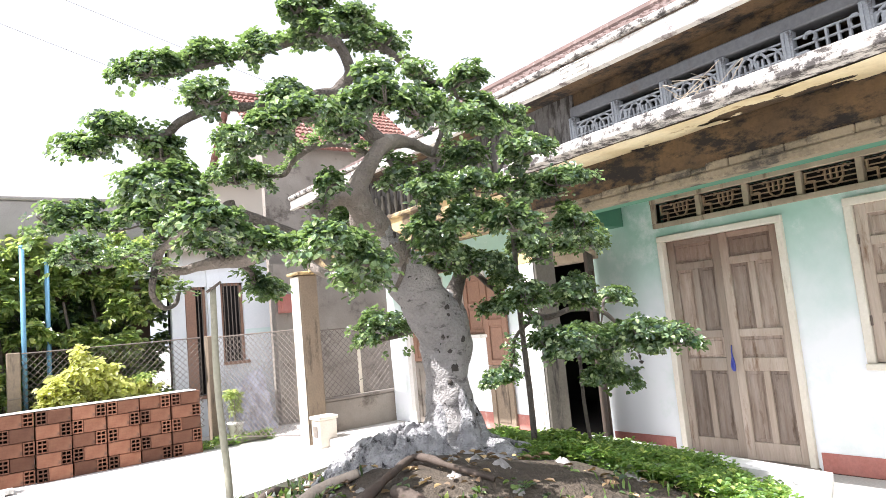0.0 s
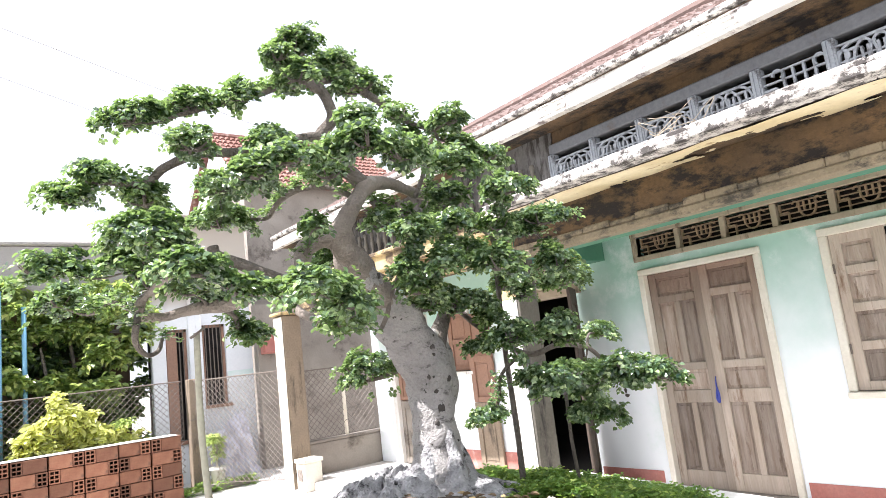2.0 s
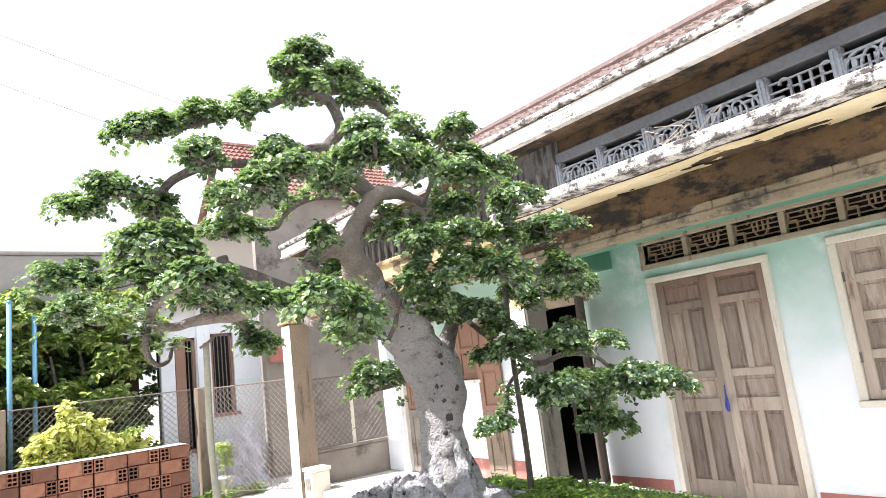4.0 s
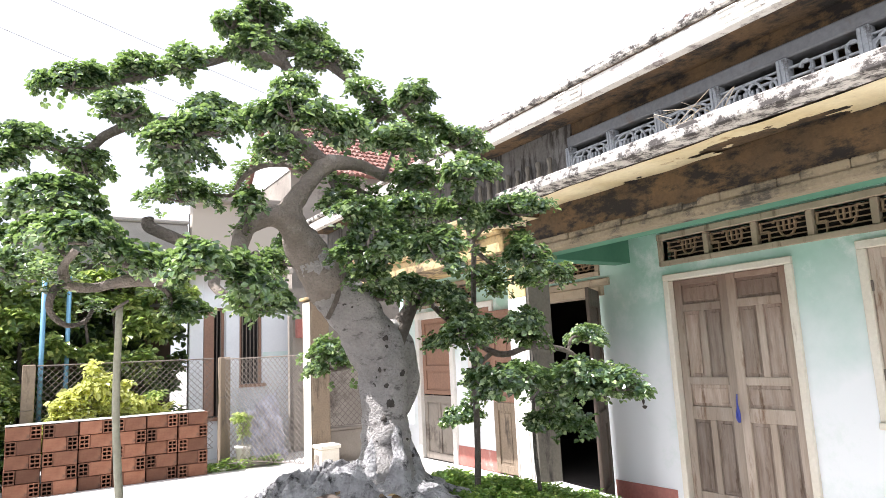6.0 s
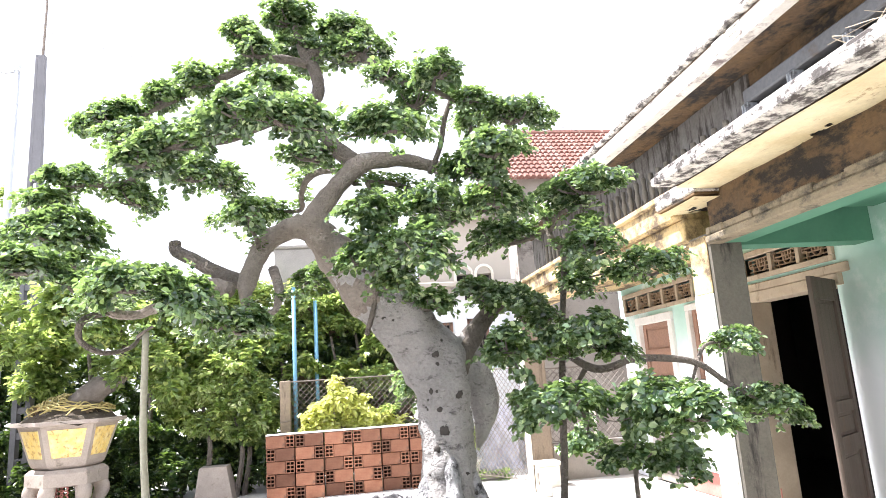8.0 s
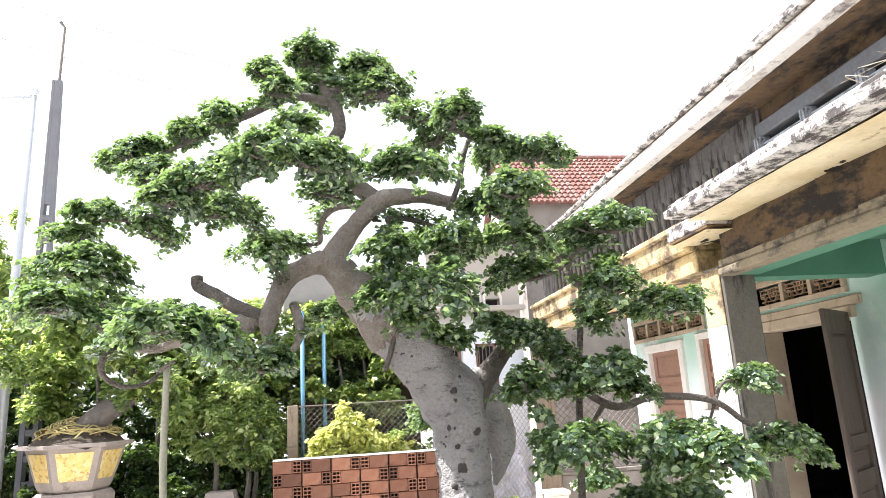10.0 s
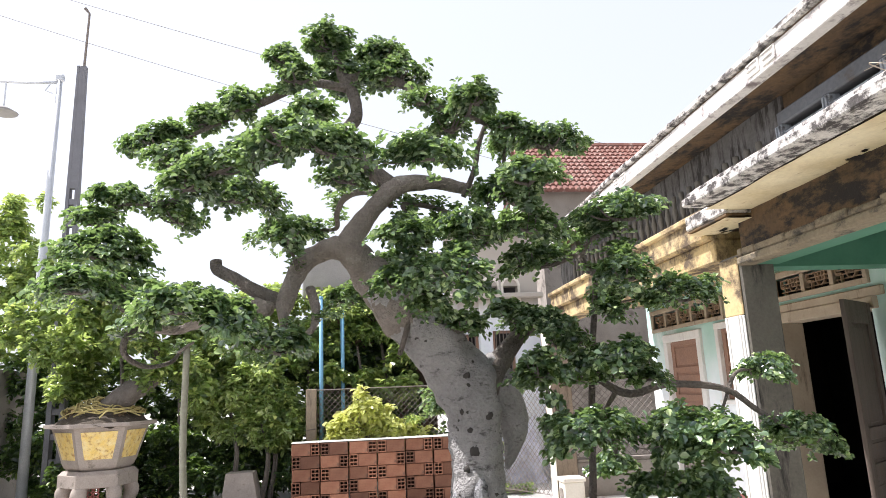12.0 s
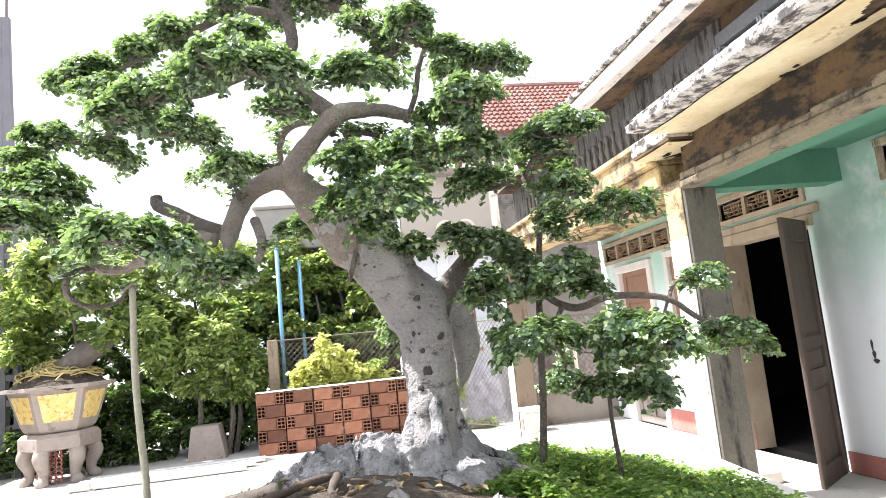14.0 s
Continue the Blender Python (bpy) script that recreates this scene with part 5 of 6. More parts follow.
# plate coloured near-black for the shade inside the windows
part("inside", Shape().box((2.9, NY + 0.5, 0), (4.6, NY + 0.6, 4.4)), M_DARK, nb, "near-black plate standing in for the shaded rooms")
for x0, x1, z0, z1 in ((3.05, 3.43, 0.6, 2.55), (3.70, 4.12, 1.15, 2.60)):
    w = part("window", Shape().box((x0, NY + 0.05, z0), (x0 + 0.05, NY + 0.12, z1), 0.005).box((x1 - 0.05, NY + 0.05, z0), (x1, NY + 0.12, z1), 0.005).box((x0, NY + 0.05, z1 - 0.05), (x1, NY + 0.12, z1), 0.005).box((x0 - 0.06, NY - 0.05, z0 - 0.06), (x1 + 0.06, NY + 0.1, z0), 0.008), M_WOODRED, nb, "dark wooden window frame and sill")
    for k in range(5):
        xx = x0 + (x1 - x0) * (k + 1) / 6
        part("bar", Shape().box((xx - 0.008, NY + 0.04, z0), (xx + 0.008, NY + 0.056, z1)), M_WIRE, w)
part("shutter", Shape().box((3.06, NY - 0.02, 0.62), (3.24, NY + 0.02, 2.5), 0.006), M_WOODRED, nb, "brown shutter")


def arch(x, z0, w, h):
    s = Shape()
    ring_n = 12
    for k in range(ring_n):
        a, b = math.pi * k / ring_n, math.pi * (k + 1) / ring_n
        pts = [(x + r * math.cos(t), z0 + h + r * math.sin(t)) for t, r in ((a, w / 2 + 0.05), (b, w / 2 + 0.05), (b, w / 2), (a, w / 2))]
        s.add([(px, NY - 0.03, pz) for px, pz in pts] + [(px, NY + 0.05, pz) for px, pz in pts], [(3, 2, 1, 0), (4, 5, 6, 7), (0, 1, 5, 4), (2, 3, 7, 6)])
    return s.box((x - w / 2 - 0.05, NY - 0.03, z0), (x - w / 2, NY + 0.05, z0 + h)).box((x + w / 2, NY - 0.03, z0), (x + w / 2 + 0.05, NY + 0.05, z0 + h))


part("arch", arch(3.69, 2.95, 0.28, 0.5), M_CREAM, nb)
part("arch", arch(4.09, 2.95, 0.28, 0.5), M_CREAM, nb)
structure("grey_wall", Shape().box((4.62, NY - 0.3, GZ), (7.5, NY - 0.1, 2.9)), M_GREYWALL, "bare grey rendered wall behind the mesh", "wall")
box = thing("meter_box", "red painted meter box on the grey wall", "box")
part("box_body", Shape().box((4.66, NY - 0.46, 1.95), (4.95, NY - 0.31, 2.3), 0.012), M_DADO, box)
part("lid", Shape().box((4.69, NY - 0.475, 1.98), (4.92, NY - 0.461, 2.27), 0.006), M_DADO, box)

# building with the red tile roof
rb = thing("tiled_house", "tall house with a steep red tile roof", "house")
part("wall", Shape().box((5.04, 13.4, GZ), (8.9, 16.5, 5.65)), M_GREYWALL, rb, "grey upper wall")
part("gable", Shape().add([(5.02, 13.4, 5.6), (5.02, 16.6, 5.6), (5.02, 15.0, 7.15), (5.2, 13.4, 5.6), (5.2, 16.6, 5.6), (5.2, 15.0, 7.15)], [(0, 2, 1), (3, 4, 5), (0, 3, 5, 2), (1, 2, 5, 4)]), M_WHITE, rb, "white gable")
rf = part("roof", Shape().add([(4.88, 13.1, 5.52), (9.18, 13.1, 5.52), (9.18, 15.0, 7.22), (4.88, 15.0, 7.22), (9.18, 16.9, 5.52), (4.88, 16.9, 5.52)], [(0, 1, 2, 3), (3, 2, 4, 5)]), M_FARTILE, rb, "red roof")
part("ridge", Shape().tube([(4.84, 15.0, 7.26), (9.18, 15.0, 7.26)], [0.09, 0.09], 8), M_FARTILE, rf)
course = Shape()
n_t = 34
for k in range(n_t):
    xa, w = k * 4.3 / n_t, 4.3 / n_t
    vs = []
    for yy, lift in ((0.0, 0.05), (0.25, 0.0)):
        vs += [(xa, yy, lift - 0.02), (xa + w * 0.25, yy, lift + 0.025), (xa + w * 0.7, yy, lift + 0.025), (xa + w * 0.95, yy, lift - 0.02)]
    course.add(vs + [(xa, 0, -0.03), (xa + w * 0.95, 0, -0.03)], [(0, 1, 5, 4), (1, 2, 6, 5), (2, 3, 7, 6), (8, 9, 3, 2, 1, 0)])
course_me = mesh_of("tile_course", course, M_FARTILE)
for k in range(12):
    o = new("tile_course", course_me)
    o.parent = rf
    f = k / 12
    o.location = (4.88, 13.1 + 1.9 * f, 5.54 + 1.7 * f)
    o.rotation_euler = (radians(41.8), 0, 0)

# flat-roofed outbuilding behind the vines
ob_ = thing("outbuilding", "low outbuilding with a grey concrete roof edge", "building")
part("roof_slab", Shape().box((0.15, 12.55, 3.30), (2.78, 17, 4.08), 0.02).box((0.10, 12.50, 4.08), (2.79, 17, 4.15), 0.02), M_CONCRETE, ob_, "tall grey concrete roof edge")
# dark brown wall colour stands in for the shade behind the vines
part("wall", Shape().box((0.3, 13.6, GZ), (2.7, 13.8, 3.30)), M_DARKBROWN, ob_, "wall painted dark brown in place of shade")
part("beam", Shape().box((-0.6, 12.62, 2.58), (2.75, 12.70, 2.64), 0.01), M_CONCRETE, ob_, "thin awning rail")

# stack of hollow bricks
stack = thing("brick_stack", "dry-stacked red hollow bricks in six columns", "bricks")
RH, CWD = 0.189, 0.438


def brick_side():
    s = Shape().box((0, 0, 0), (0.285, 0.30, RH - 0.008), 0.008)
    return mesh_of("brick", s, M_BRICK)


def brick_end():
    """Brick seen on end: a front pierced by two columns of three deep holes, in one mesh."""
    w, h, d = 0.132, RH - 0.008, 0.30
    xs = [0, 0.016, 0.060, 0.072, 0.116, w]
    zs = [0, 0.017, 0.054, 0.071, 0.110, 0.127, 0.164, h]
    s = Shape()
    nx, nz = len(xs), len(zs)
    deep = 0.20
    for yy in (0, deep):
        s.v += [(x, yy, z) for z in zs for x in xs]
    at = lambda i, j, k: k * nx * nz + j * nx + i
    for i in range(nx - 1):
        for j in range(nz - 1):
            hole = i in (1, 3) and j in (1, 3, 5)
            k = 1 if hole else 0
            s.f.append((at(i, j, k), at(i + 1, j, k), at(i + 1, j + 1, k), at(i, j + 1, k)))
            if hole:
                for p, q in (((i, j), (i + 1, j)), ((i + 1, j), (i + 1, j + 1)), ((i + 1, j + 1), (i, j + 1)), ((i, j + 1), (i, j))):
                    s.f.append((at(*p, 0), at(*q, 0), at(*q, 1), at(*p, 1)))
    c = [at(0, 0, 0), at(nx - 1, 0, 0), at(nx - 1, nz - 1, 0), at(0, nz - 1, 0)]
    n0 = len(s.v)
    s.v += [(0, d, 0), (w, d, 0), (w, d, h), (0, d, h)]
    s.f += [(c[k], n0 + k, n0 + (k + 1) % 4, c[(k + 1) % 4]) for k in range(4)] + [(n0 + 3, n0 + 2, n0 + 1, n0)]
    return mesh_of("brick", s, M_BRICK)


B_SIDE, B_END = brick_side(), brick_end()
random.seed(5)
for c in range(6):
    x0 = 0.16 + c * CWD
    for rrow in range(5):
        flip = (rrow + c) % 2
        for kind in (0, 1):
            o = new("brick", B_END if kind else B_SIDE)
            o.parent = stack
            xo = (0 if flip else 0.287) if kind else (0.134 if flip else 0)
            o.location = (x0 + xo + random.uniform(-0.003, 0.003), 10.85 + random.uniform(-0.02, 0.02) + (0.02, -0.015, 0.03, 0.0, 0.035, 0.01)[c], GZ + rrow * RH)
# thin white strip added for the sun on the top edge
part("mortar_cap", Shape().box((0.15, 10.86, GZ + 5 * RH), (2.72, 11.16, GZ + 5 * RH + 0.012), 0.004), M_WHITE, stack, "white strip painting the sunlit edge of the top course")

# fence posts, pipes, mesh
def post(x, y, z1, w, material, name, label, group=""):
    t = thing(name, label, "post", group)
    part("shaft", Shape().box((x - w / 2, y - w / 2, GZ), (x + w / 2, y + w / 2, z1), 0.012), material, t)
    part("tie_wire", Shape().tube([(x - w / 2 - 0.006, y - w / 2 - 0.006, z1 * 0.6), (x + w / 2 + 0.006, y - w / 2 - 0.006, z1 * 0.6 + 0.02)], [0.006, 0.006], 5), M_WIRE, t)
    return t


post(0.40, 11.57, 1.645, 0.17, M_BROWNCOL, "fence_post", "square brown-grey concrete fence post", "fence posts")
post(3.18, 11.53, 1.64, 0.17, M_BROWNCOL, "fence_post", "square brown-grey concrete fence post beside the bricks", "fence posts")
for x, y, z1 in ((0.55, 11.75, 3.2), (0.90, 12.1, 3.0)):
    t = thing("pipe_pole", "thin blue-painted steel pole", "pole", "blue poles")
    part("shaft", Shape().tube([(x, y, GZ), (x, y, z1)], [0.035, 0.035], 8), M_BLUE, t, "", True)
    part("cap", Shape().tube([(x, y, z1), (x, y, z1 + 0.03)], [0.042, 0.03], 8), M_BLUE, t)


def mesh_fence(a, b, z0, z1, pitch, label):
    """Chain-link: wavy diagonal wires both ways, with a top and bottom wire."""
    a, b = Vector(a), Vector(b)
    ln = (b - a).length
    d = (b - a) / ln
    s = Shape()
    h = z1 - z0
    at = lambda u, z: (a.x + d.x * u, a.y + d.y * u, z)
    n = int((ln + h) / pitch)
    for k in range(n + 1):
        for sgn in (0, 1):
            u0 = k * pitch - h
            lo, hi = max(0, -u0), min(h, ln - u0)
            if hi - lo < 0.03:
                continue
            p0, p1 = (u0 + lo, lo), (u0 + hi, hi)
            if sgn:
                p0, p1 = (ln - p0[0], p0[1]), (ln - p1[0], p1[1])
            s.tube([at(p0[0], z0 + p0[1]), at(p1[0], z0 + p1[1])], [0.0048, 0.0048], 3, False)
    for z in (z0, z1):
        s.tube([at(0, z), at(ln, z)], [0.006, 0.006], 4, False)
    t = thing("mesh_fence", label, "fence", "wire fences")
    tagged(part("mesh", s, M_WIRE, t), kind="stuff")
    part("top_rail", Shape().tube([at(0, z1 + 0.005), at(ln, z1 + 0.005)], [0.010, 0.010], 5), M_WIRE, t)


mesh_fence((0.5, 11.55, 0), (2.98, 11.42, 0), 0.2, 1.62, 0.095, "rusty chain-link fence behind the bricks")
mesh_fence((3.15, 11.35, 0), (3.98, 9.86, 0), 0.0, 1.60, 0.095, "rusty chain-link fence between post and column")
mesh_fence((4.26, 9.69, 0), (5.5, 9.69, 0), 0.52, 1.55, 0.095, "rusty chain-link fence on the low wall")
post(4.95, 9.69, 1.2, 0.05, M_CREAM, "mesh_post", "thin pale post standing on the low wall")

# crumpled plastic sheet leaning behind the mesh
sheet = Shape()
for i in range(13):
    for k in range(13):
        u, w = i / 12, k / 12
        q = Vector((u * 3, w * 3, 7))
        sheet.v.append((3.78 + 0.62 * u - 0.1 * w + 0.09 * noise.noise(q * 1.7), 11.95 + 0.25 * w + 0.20 * noise.noise(q * 2.6), GZ + 1.15 * w * (0.65 + 0.35 * u) + 0.07 * noise.noise(q * 3.3)))
sheet.f = [(i * 13 + k, (i + 1) * 13 + k, (i + 1) * 13 + k + 1, i * 13 + k + 1) for i in range(12) for k in range(12)]
M_SHEET = surface("plastic_sheet", (0.74, 0.74, 0.82), (0.58, 0.58, 0.70), 6, 40, 0.4, 0.2)
tagged(part("plastic_sheet", sheet, M_SHEET, None, "", True), "crumpled pale plastic sheet leaning behind the fence", "sheet")

# cement block, potted plant
blk = thing("cement_block", "pale square cement block with a recess", "block")
part("block_body", Shape().box((3.91, 9.12, GZ), (4.19, 9.38, 0.27), 0.012).box((3.89, 9.10, 0.272), (4.21, 9.40, 0.325), 0.01), M_CREAM, blk)
part("recess", Shape().box((3.899, 9.18, 0.03), (3.909, 9.32, 0.19), 0.004), M_GREYWALL, blk)
sb = thing("step_block", "small pale cement block on the porch floor", "block")
part("block", Shape().box((4.62, 5.08, 0.0), (4.86, 5.34, 0.10), 0.012), M_CREAM, sb)
pl = thing("potted_plant", "small plant in a white pot on a cement ledge", "plant")
part("pot", Shape().lathe([(0.09, 0), (0.12, 0.2), (0.135, 0.2), (0.135, 0.24), (0.11, 0.24), (0.10, 0.20)], (3.38, 11.12, -0.02), 16), M_WHITE, pl, "white plastic pot", True)
part("stem", Shape().tube([(3.38, 11.12, 0.16), (3.36, 11.10, 0.40), (3.40, 11.12, 0.62)], [0.016, 0.013, 0.008], 6), M_BAMBOO, pl)
structure("ledge", Shape().box((3.18, 10.98, GZ), (3.85, 11.34, -0.02), 0.02), M_GREYWALL, "low cement ledge", "ledge")


def clump(centres, n, size, seed, per=5, spread=0.3, material=None, name="foliage", parent=None, up=0.6, label=""):
    """Leaves scattered in several overlapping ellipsoids (x, y, z, rx, ry, rz)."""
    rnd = random.Random(seed)
    tot = sum(c[3] * c[4] * c[5] for c in centres) or 1
    s = Shape()
    for x, y, z, rx, ry, rz in centres:
        total = max(6, int(n * rx * ry * rz / tot))
        subs = max(1, total // 14)
        for _ in range(subs):
            v = Vector((rnd.gauss(0, 1), rnd.gauss(0, 1), rnd.gauss(0, 1))).normalized() * rnd.uniform(0.35, 1.0)
            hub = Vector((x + v.x * rx, y + v.y * ry, z + v.z * rz))
            q = rnd.uniform(0.6, 1.25) * size * 1.25
            cs = []
            for _ in range(max(4, total // subs)):
                w = Vector((rnd.gauss(0, 1), rnd.gauss(0, 1), rnd.gauss(0, 0.8))).normalized() * q * rnd.uniform(0.5, 1.0)
                cs.append(hub + w)
            leaves(s, cs, per, size * rnd.uniform(0.75, 1.1), rnd, up, hub - Vector((0, 0, 0.4 * q)))
    return part(name, s, material, parent, label)


clump([(3.38, 11.12, 0.56, 0.16, 0.14, 0.20), (3.36, 11.12, 0.36, 0.11, 0.11, 0.10)], 60, 0.085, 3, 5, material=M_LIGHTLEAF, parent=pl)

# yellow-leaved bush, vines and shrubs
yb = thing("yellow_bush", "bright yellow-green bush behind the bricks", "bush")
clump([(1.35, 11.40, 1.05, 0.42, 0.16, 0.36), (0.95, 11.38, 0.82, 0.38, 0.14, 0.28), (1.75, 11.38, 0.90, 0.40, 0.14, 0.28), (0.62, 11.36, 0.66, 0.26, 0.12, 0.22), (2.05, 11.36, 0.78, 0.30, 0.1, 0.22), (1.32, 11.38, 1.40, 0.22, 0.12, 0.22), (1.52, 11.38, 1.30, 0.2, 0.12, 0.2)], 900, 0.115, 8, 5, material=M_YELLOWLEAF, parent=yb, up=0.25)
# darker leaf copy paints the shaded side of the bush
clump([(1.9, 11.40, 0.85, 0.5, 0.12, 0.35), (2.3, 11.42, 0.85, 0.4, 0.12, 0.4)], 160, 0.10, 9, 5, material=M_SHRUB, parent=yb, name="shaded_foliage", up=0.25, label="side leaves of the bush, shade put into their darker green")
for k in range(5):
    part("stem", Shape().tube([(1.3 + 0.1 * k - 0.2, 11.38, GZ), (1.1 + 0.18 * k - 0.1, 11.38, 1.2)], [0.02, 0.01], 5), M_BAMBOO, yb)


def shrub(name, label, blobs, n, size, seed, material, trunks, up=0.5):
    t = thing(name, label, "shrub")
    clump(blobs, n, size, seed, 6, material=material, parent=t, up=up)
    for k, (x, y, z) in enumerate(trunks):
        p, r = spline([(x, y, GZ, 0.05), (x + 0.1, y, z * 0.5, 0.04), (x - 0.05, y + 0.05, z, 0.02)], 5)
        part("stem", Shape().tube(p, r, 6), M_BARKUP, t)
    return t


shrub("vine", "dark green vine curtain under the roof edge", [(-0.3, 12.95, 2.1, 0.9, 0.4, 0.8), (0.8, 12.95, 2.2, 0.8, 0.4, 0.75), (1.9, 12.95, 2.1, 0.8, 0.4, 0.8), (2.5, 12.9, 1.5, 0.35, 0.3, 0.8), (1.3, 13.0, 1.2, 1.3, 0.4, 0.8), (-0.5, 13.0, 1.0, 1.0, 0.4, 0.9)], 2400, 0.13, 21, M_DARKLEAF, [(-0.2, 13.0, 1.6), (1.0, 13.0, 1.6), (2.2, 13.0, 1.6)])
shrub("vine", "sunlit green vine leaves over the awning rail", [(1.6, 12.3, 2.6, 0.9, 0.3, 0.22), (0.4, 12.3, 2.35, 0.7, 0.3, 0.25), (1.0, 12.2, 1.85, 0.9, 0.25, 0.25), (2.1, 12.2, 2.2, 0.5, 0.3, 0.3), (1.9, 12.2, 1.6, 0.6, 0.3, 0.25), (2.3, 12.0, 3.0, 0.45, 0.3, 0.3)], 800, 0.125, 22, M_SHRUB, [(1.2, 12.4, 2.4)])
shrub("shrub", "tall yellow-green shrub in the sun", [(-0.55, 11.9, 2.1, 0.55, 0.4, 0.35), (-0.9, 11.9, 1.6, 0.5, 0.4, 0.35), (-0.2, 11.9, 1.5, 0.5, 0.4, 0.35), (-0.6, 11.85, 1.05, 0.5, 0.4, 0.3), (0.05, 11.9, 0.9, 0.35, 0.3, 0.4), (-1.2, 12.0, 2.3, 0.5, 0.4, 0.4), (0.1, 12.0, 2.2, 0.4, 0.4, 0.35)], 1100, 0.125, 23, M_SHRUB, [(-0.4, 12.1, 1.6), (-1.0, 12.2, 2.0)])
# dark leaf green holds the shade behind the pot
shrub("shrub", "shrub behind the pot, shade put into its dark leaf colour", [(-1.7, 13.1, 0.8, 1.1, 0.5, 0.9), (-3.0, 13.0, 1.4, 1.3, 0.5, 1.6), (-4.6, 12.9, 1.2, 1.2, 0.5, 1.6), (-1.6, 13.0, 2.2, 1.0, 0.5, 0.8)], 2600, 0.13, 24, M_DARKLEAF, [(-1.7, 12.9, 1.0), (-3.2, 13.0, 1.6), (-4.6, 12.9, 1.6)])
shrub("tree", "leafy tree beyond the wall catching the sun", [(-4.9, 13.5, 4.2, 0.8, 0.7, 0.6), (-5.6, 13.5, 3.4, 0.9, 0.7, 0.7), (-4.2, 13.4, 3.0, 0.8, 0.7, 0.6), (-5.0, 13.3, 2.6, 0.8, 0.6, 0.6), (-5.8, 13.5, 4.7, 0.7, 0.6, 0.5), (-5.2, 13.4, 5.2, 0.6, 0.5, 0.45), (-4.7, 13.3, 3.7, 0.6, 0.5, 0.5)], 1900, 0.13, 25, M_SHRUB, [(-5.0, 13.5, 3.6)])
shrub("vine", "leafy climber filling the space under the roof edge", [(-1.2, 12.4, 3.1, 0.7, 0.35, 0.35), (-0.2, 12.4, 3.2, 0.7, 0.35, 0.3), (0.9, 12.4, 3.15, 0.7, 0.35, 0.3), (1.9, 12.35, 3.2, 0.6, 0.35, 0.3), (2.5, 12.2, 2.7, 0.4, 0.3, 0.4), (0.3, 12.4, 2.75, 0.6, 0.3, 0.3), (1.4, 12.35, 2.9, 0.5, 0.3, 0.3), (-0.8, 12.3, 2.7, 0.6, 0.3, 0.3)], 1500, 0.125, 41, M_SHRUB, [(0.2, 12.6, 2.8), (1.6, 12.6, 2.8), (-1.0, 12.6, 2.8)])
# low growth darkened by leaf colour for the deep shade there
shrub("shrub", "low shrubs with deep shade put into their leaf colour", [(-1.4, 12.3, 0.5, 0.8, 0.4, 0.55), (-0.2, 12.4, 0.5, 0.7, 0.35, 0.5), (0.6, 12.4, 0.6, 0.6, 0.35, 0.6), (-2.6, 12.4, 0.6, 0.9, 0.4, 0.7), (-3.9, 12.5, 0.6, 0.8, 0.4, 0.7), (2.2, 12.3, 0.7, 0.5, 0.3, 0.6)], 1300, 0.12, 42, M_DARKLEAF, [(-1.4, 12.4, 0.6), (-2.6, 12.5, 0.7)])
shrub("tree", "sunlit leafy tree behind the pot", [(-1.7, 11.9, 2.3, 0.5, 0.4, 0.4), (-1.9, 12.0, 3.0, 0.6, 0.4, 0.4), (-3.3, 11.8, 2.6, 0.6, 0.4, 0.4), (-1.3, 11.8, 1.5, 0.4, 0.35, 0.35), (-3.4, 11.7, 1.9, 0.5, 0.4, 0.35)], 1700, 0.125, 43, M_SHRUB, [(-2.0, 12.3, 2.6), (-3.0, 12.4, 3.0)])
# undergrowth takes the dark leaf to paint the shade near the ground
shrub("shrub", "dense undergrowth between pot and bricks, its shade in the dark leaf colour", [(-2.0, 11.95, 0.25, 0.6, 0.3, 0.42), (-1.3, 11.9, 0.30, 0.6, 0.3, 0.45), (-0.6, 12.0, 0.30, 0.6, 0.3, 0.5), (0.0, 11.85, 0.25, 0.45, 0.25, 0.45), (-2.7, 12.0, 0.30, 0.6, 0.3, 0.5), (-3.4, 11.9, 0.3, 0.5, 0.3, 0.5), (-0.9, 12.2, 0.8, 0.8, 0.3, 0.4), (-2.2, 12.2, 0.8, 0.8, 0.3, 0.4)], 2600, 0.095, 51, M_DARKLEAF, [(-2.0, 12.0, 0.5), (-0.8, 12.0, 0.5)])
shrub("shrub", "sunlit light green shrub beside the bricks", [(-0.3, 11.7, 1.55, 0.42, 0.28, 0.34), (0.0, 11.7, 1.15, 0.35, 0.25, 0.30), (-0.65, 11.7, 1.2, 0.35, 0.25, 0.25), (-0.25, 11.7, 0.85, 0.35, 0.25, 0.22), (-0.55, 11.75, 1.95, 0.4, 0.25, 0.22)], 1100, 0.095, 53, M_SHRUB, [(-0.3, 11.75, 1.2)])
# lighter leaf copy puts the sun on this shrub into its colour
shrub("shrub", "leafy shrub behind the thin stake, sunlight put into its pale leaf colour", [(-1.27, 11.6, 1.46, 0.34, 0.22, 0.26), (-0.82, 11.6, 1.58, 0.36, 0.22, 0.28), (-1.0, 11.6, 1.05, 0.28, 0.2, 0.22), (-0.40, 11.6, 1.40, 0.32, 0.2, 0.26), (-0.54, 11.62, 1.86, 0.34, 0.22, 0.24), (-1.5, 11.62, 1.85, 0.34, 0.22, 0.24), (-0.2, 11.6, 0.98, 0.26, 0.2, 0.22), (-0.62, 11.6, 1.0, 0.24, 0.2, 0.2)], 900, 0.095, 57, M_LIGHTLEAF, [(-0.9, 11.62, 1.4), (-0.4, 11.62, 1.2)], 0.3)
fringe = Shape()
fr = random.Random(61)
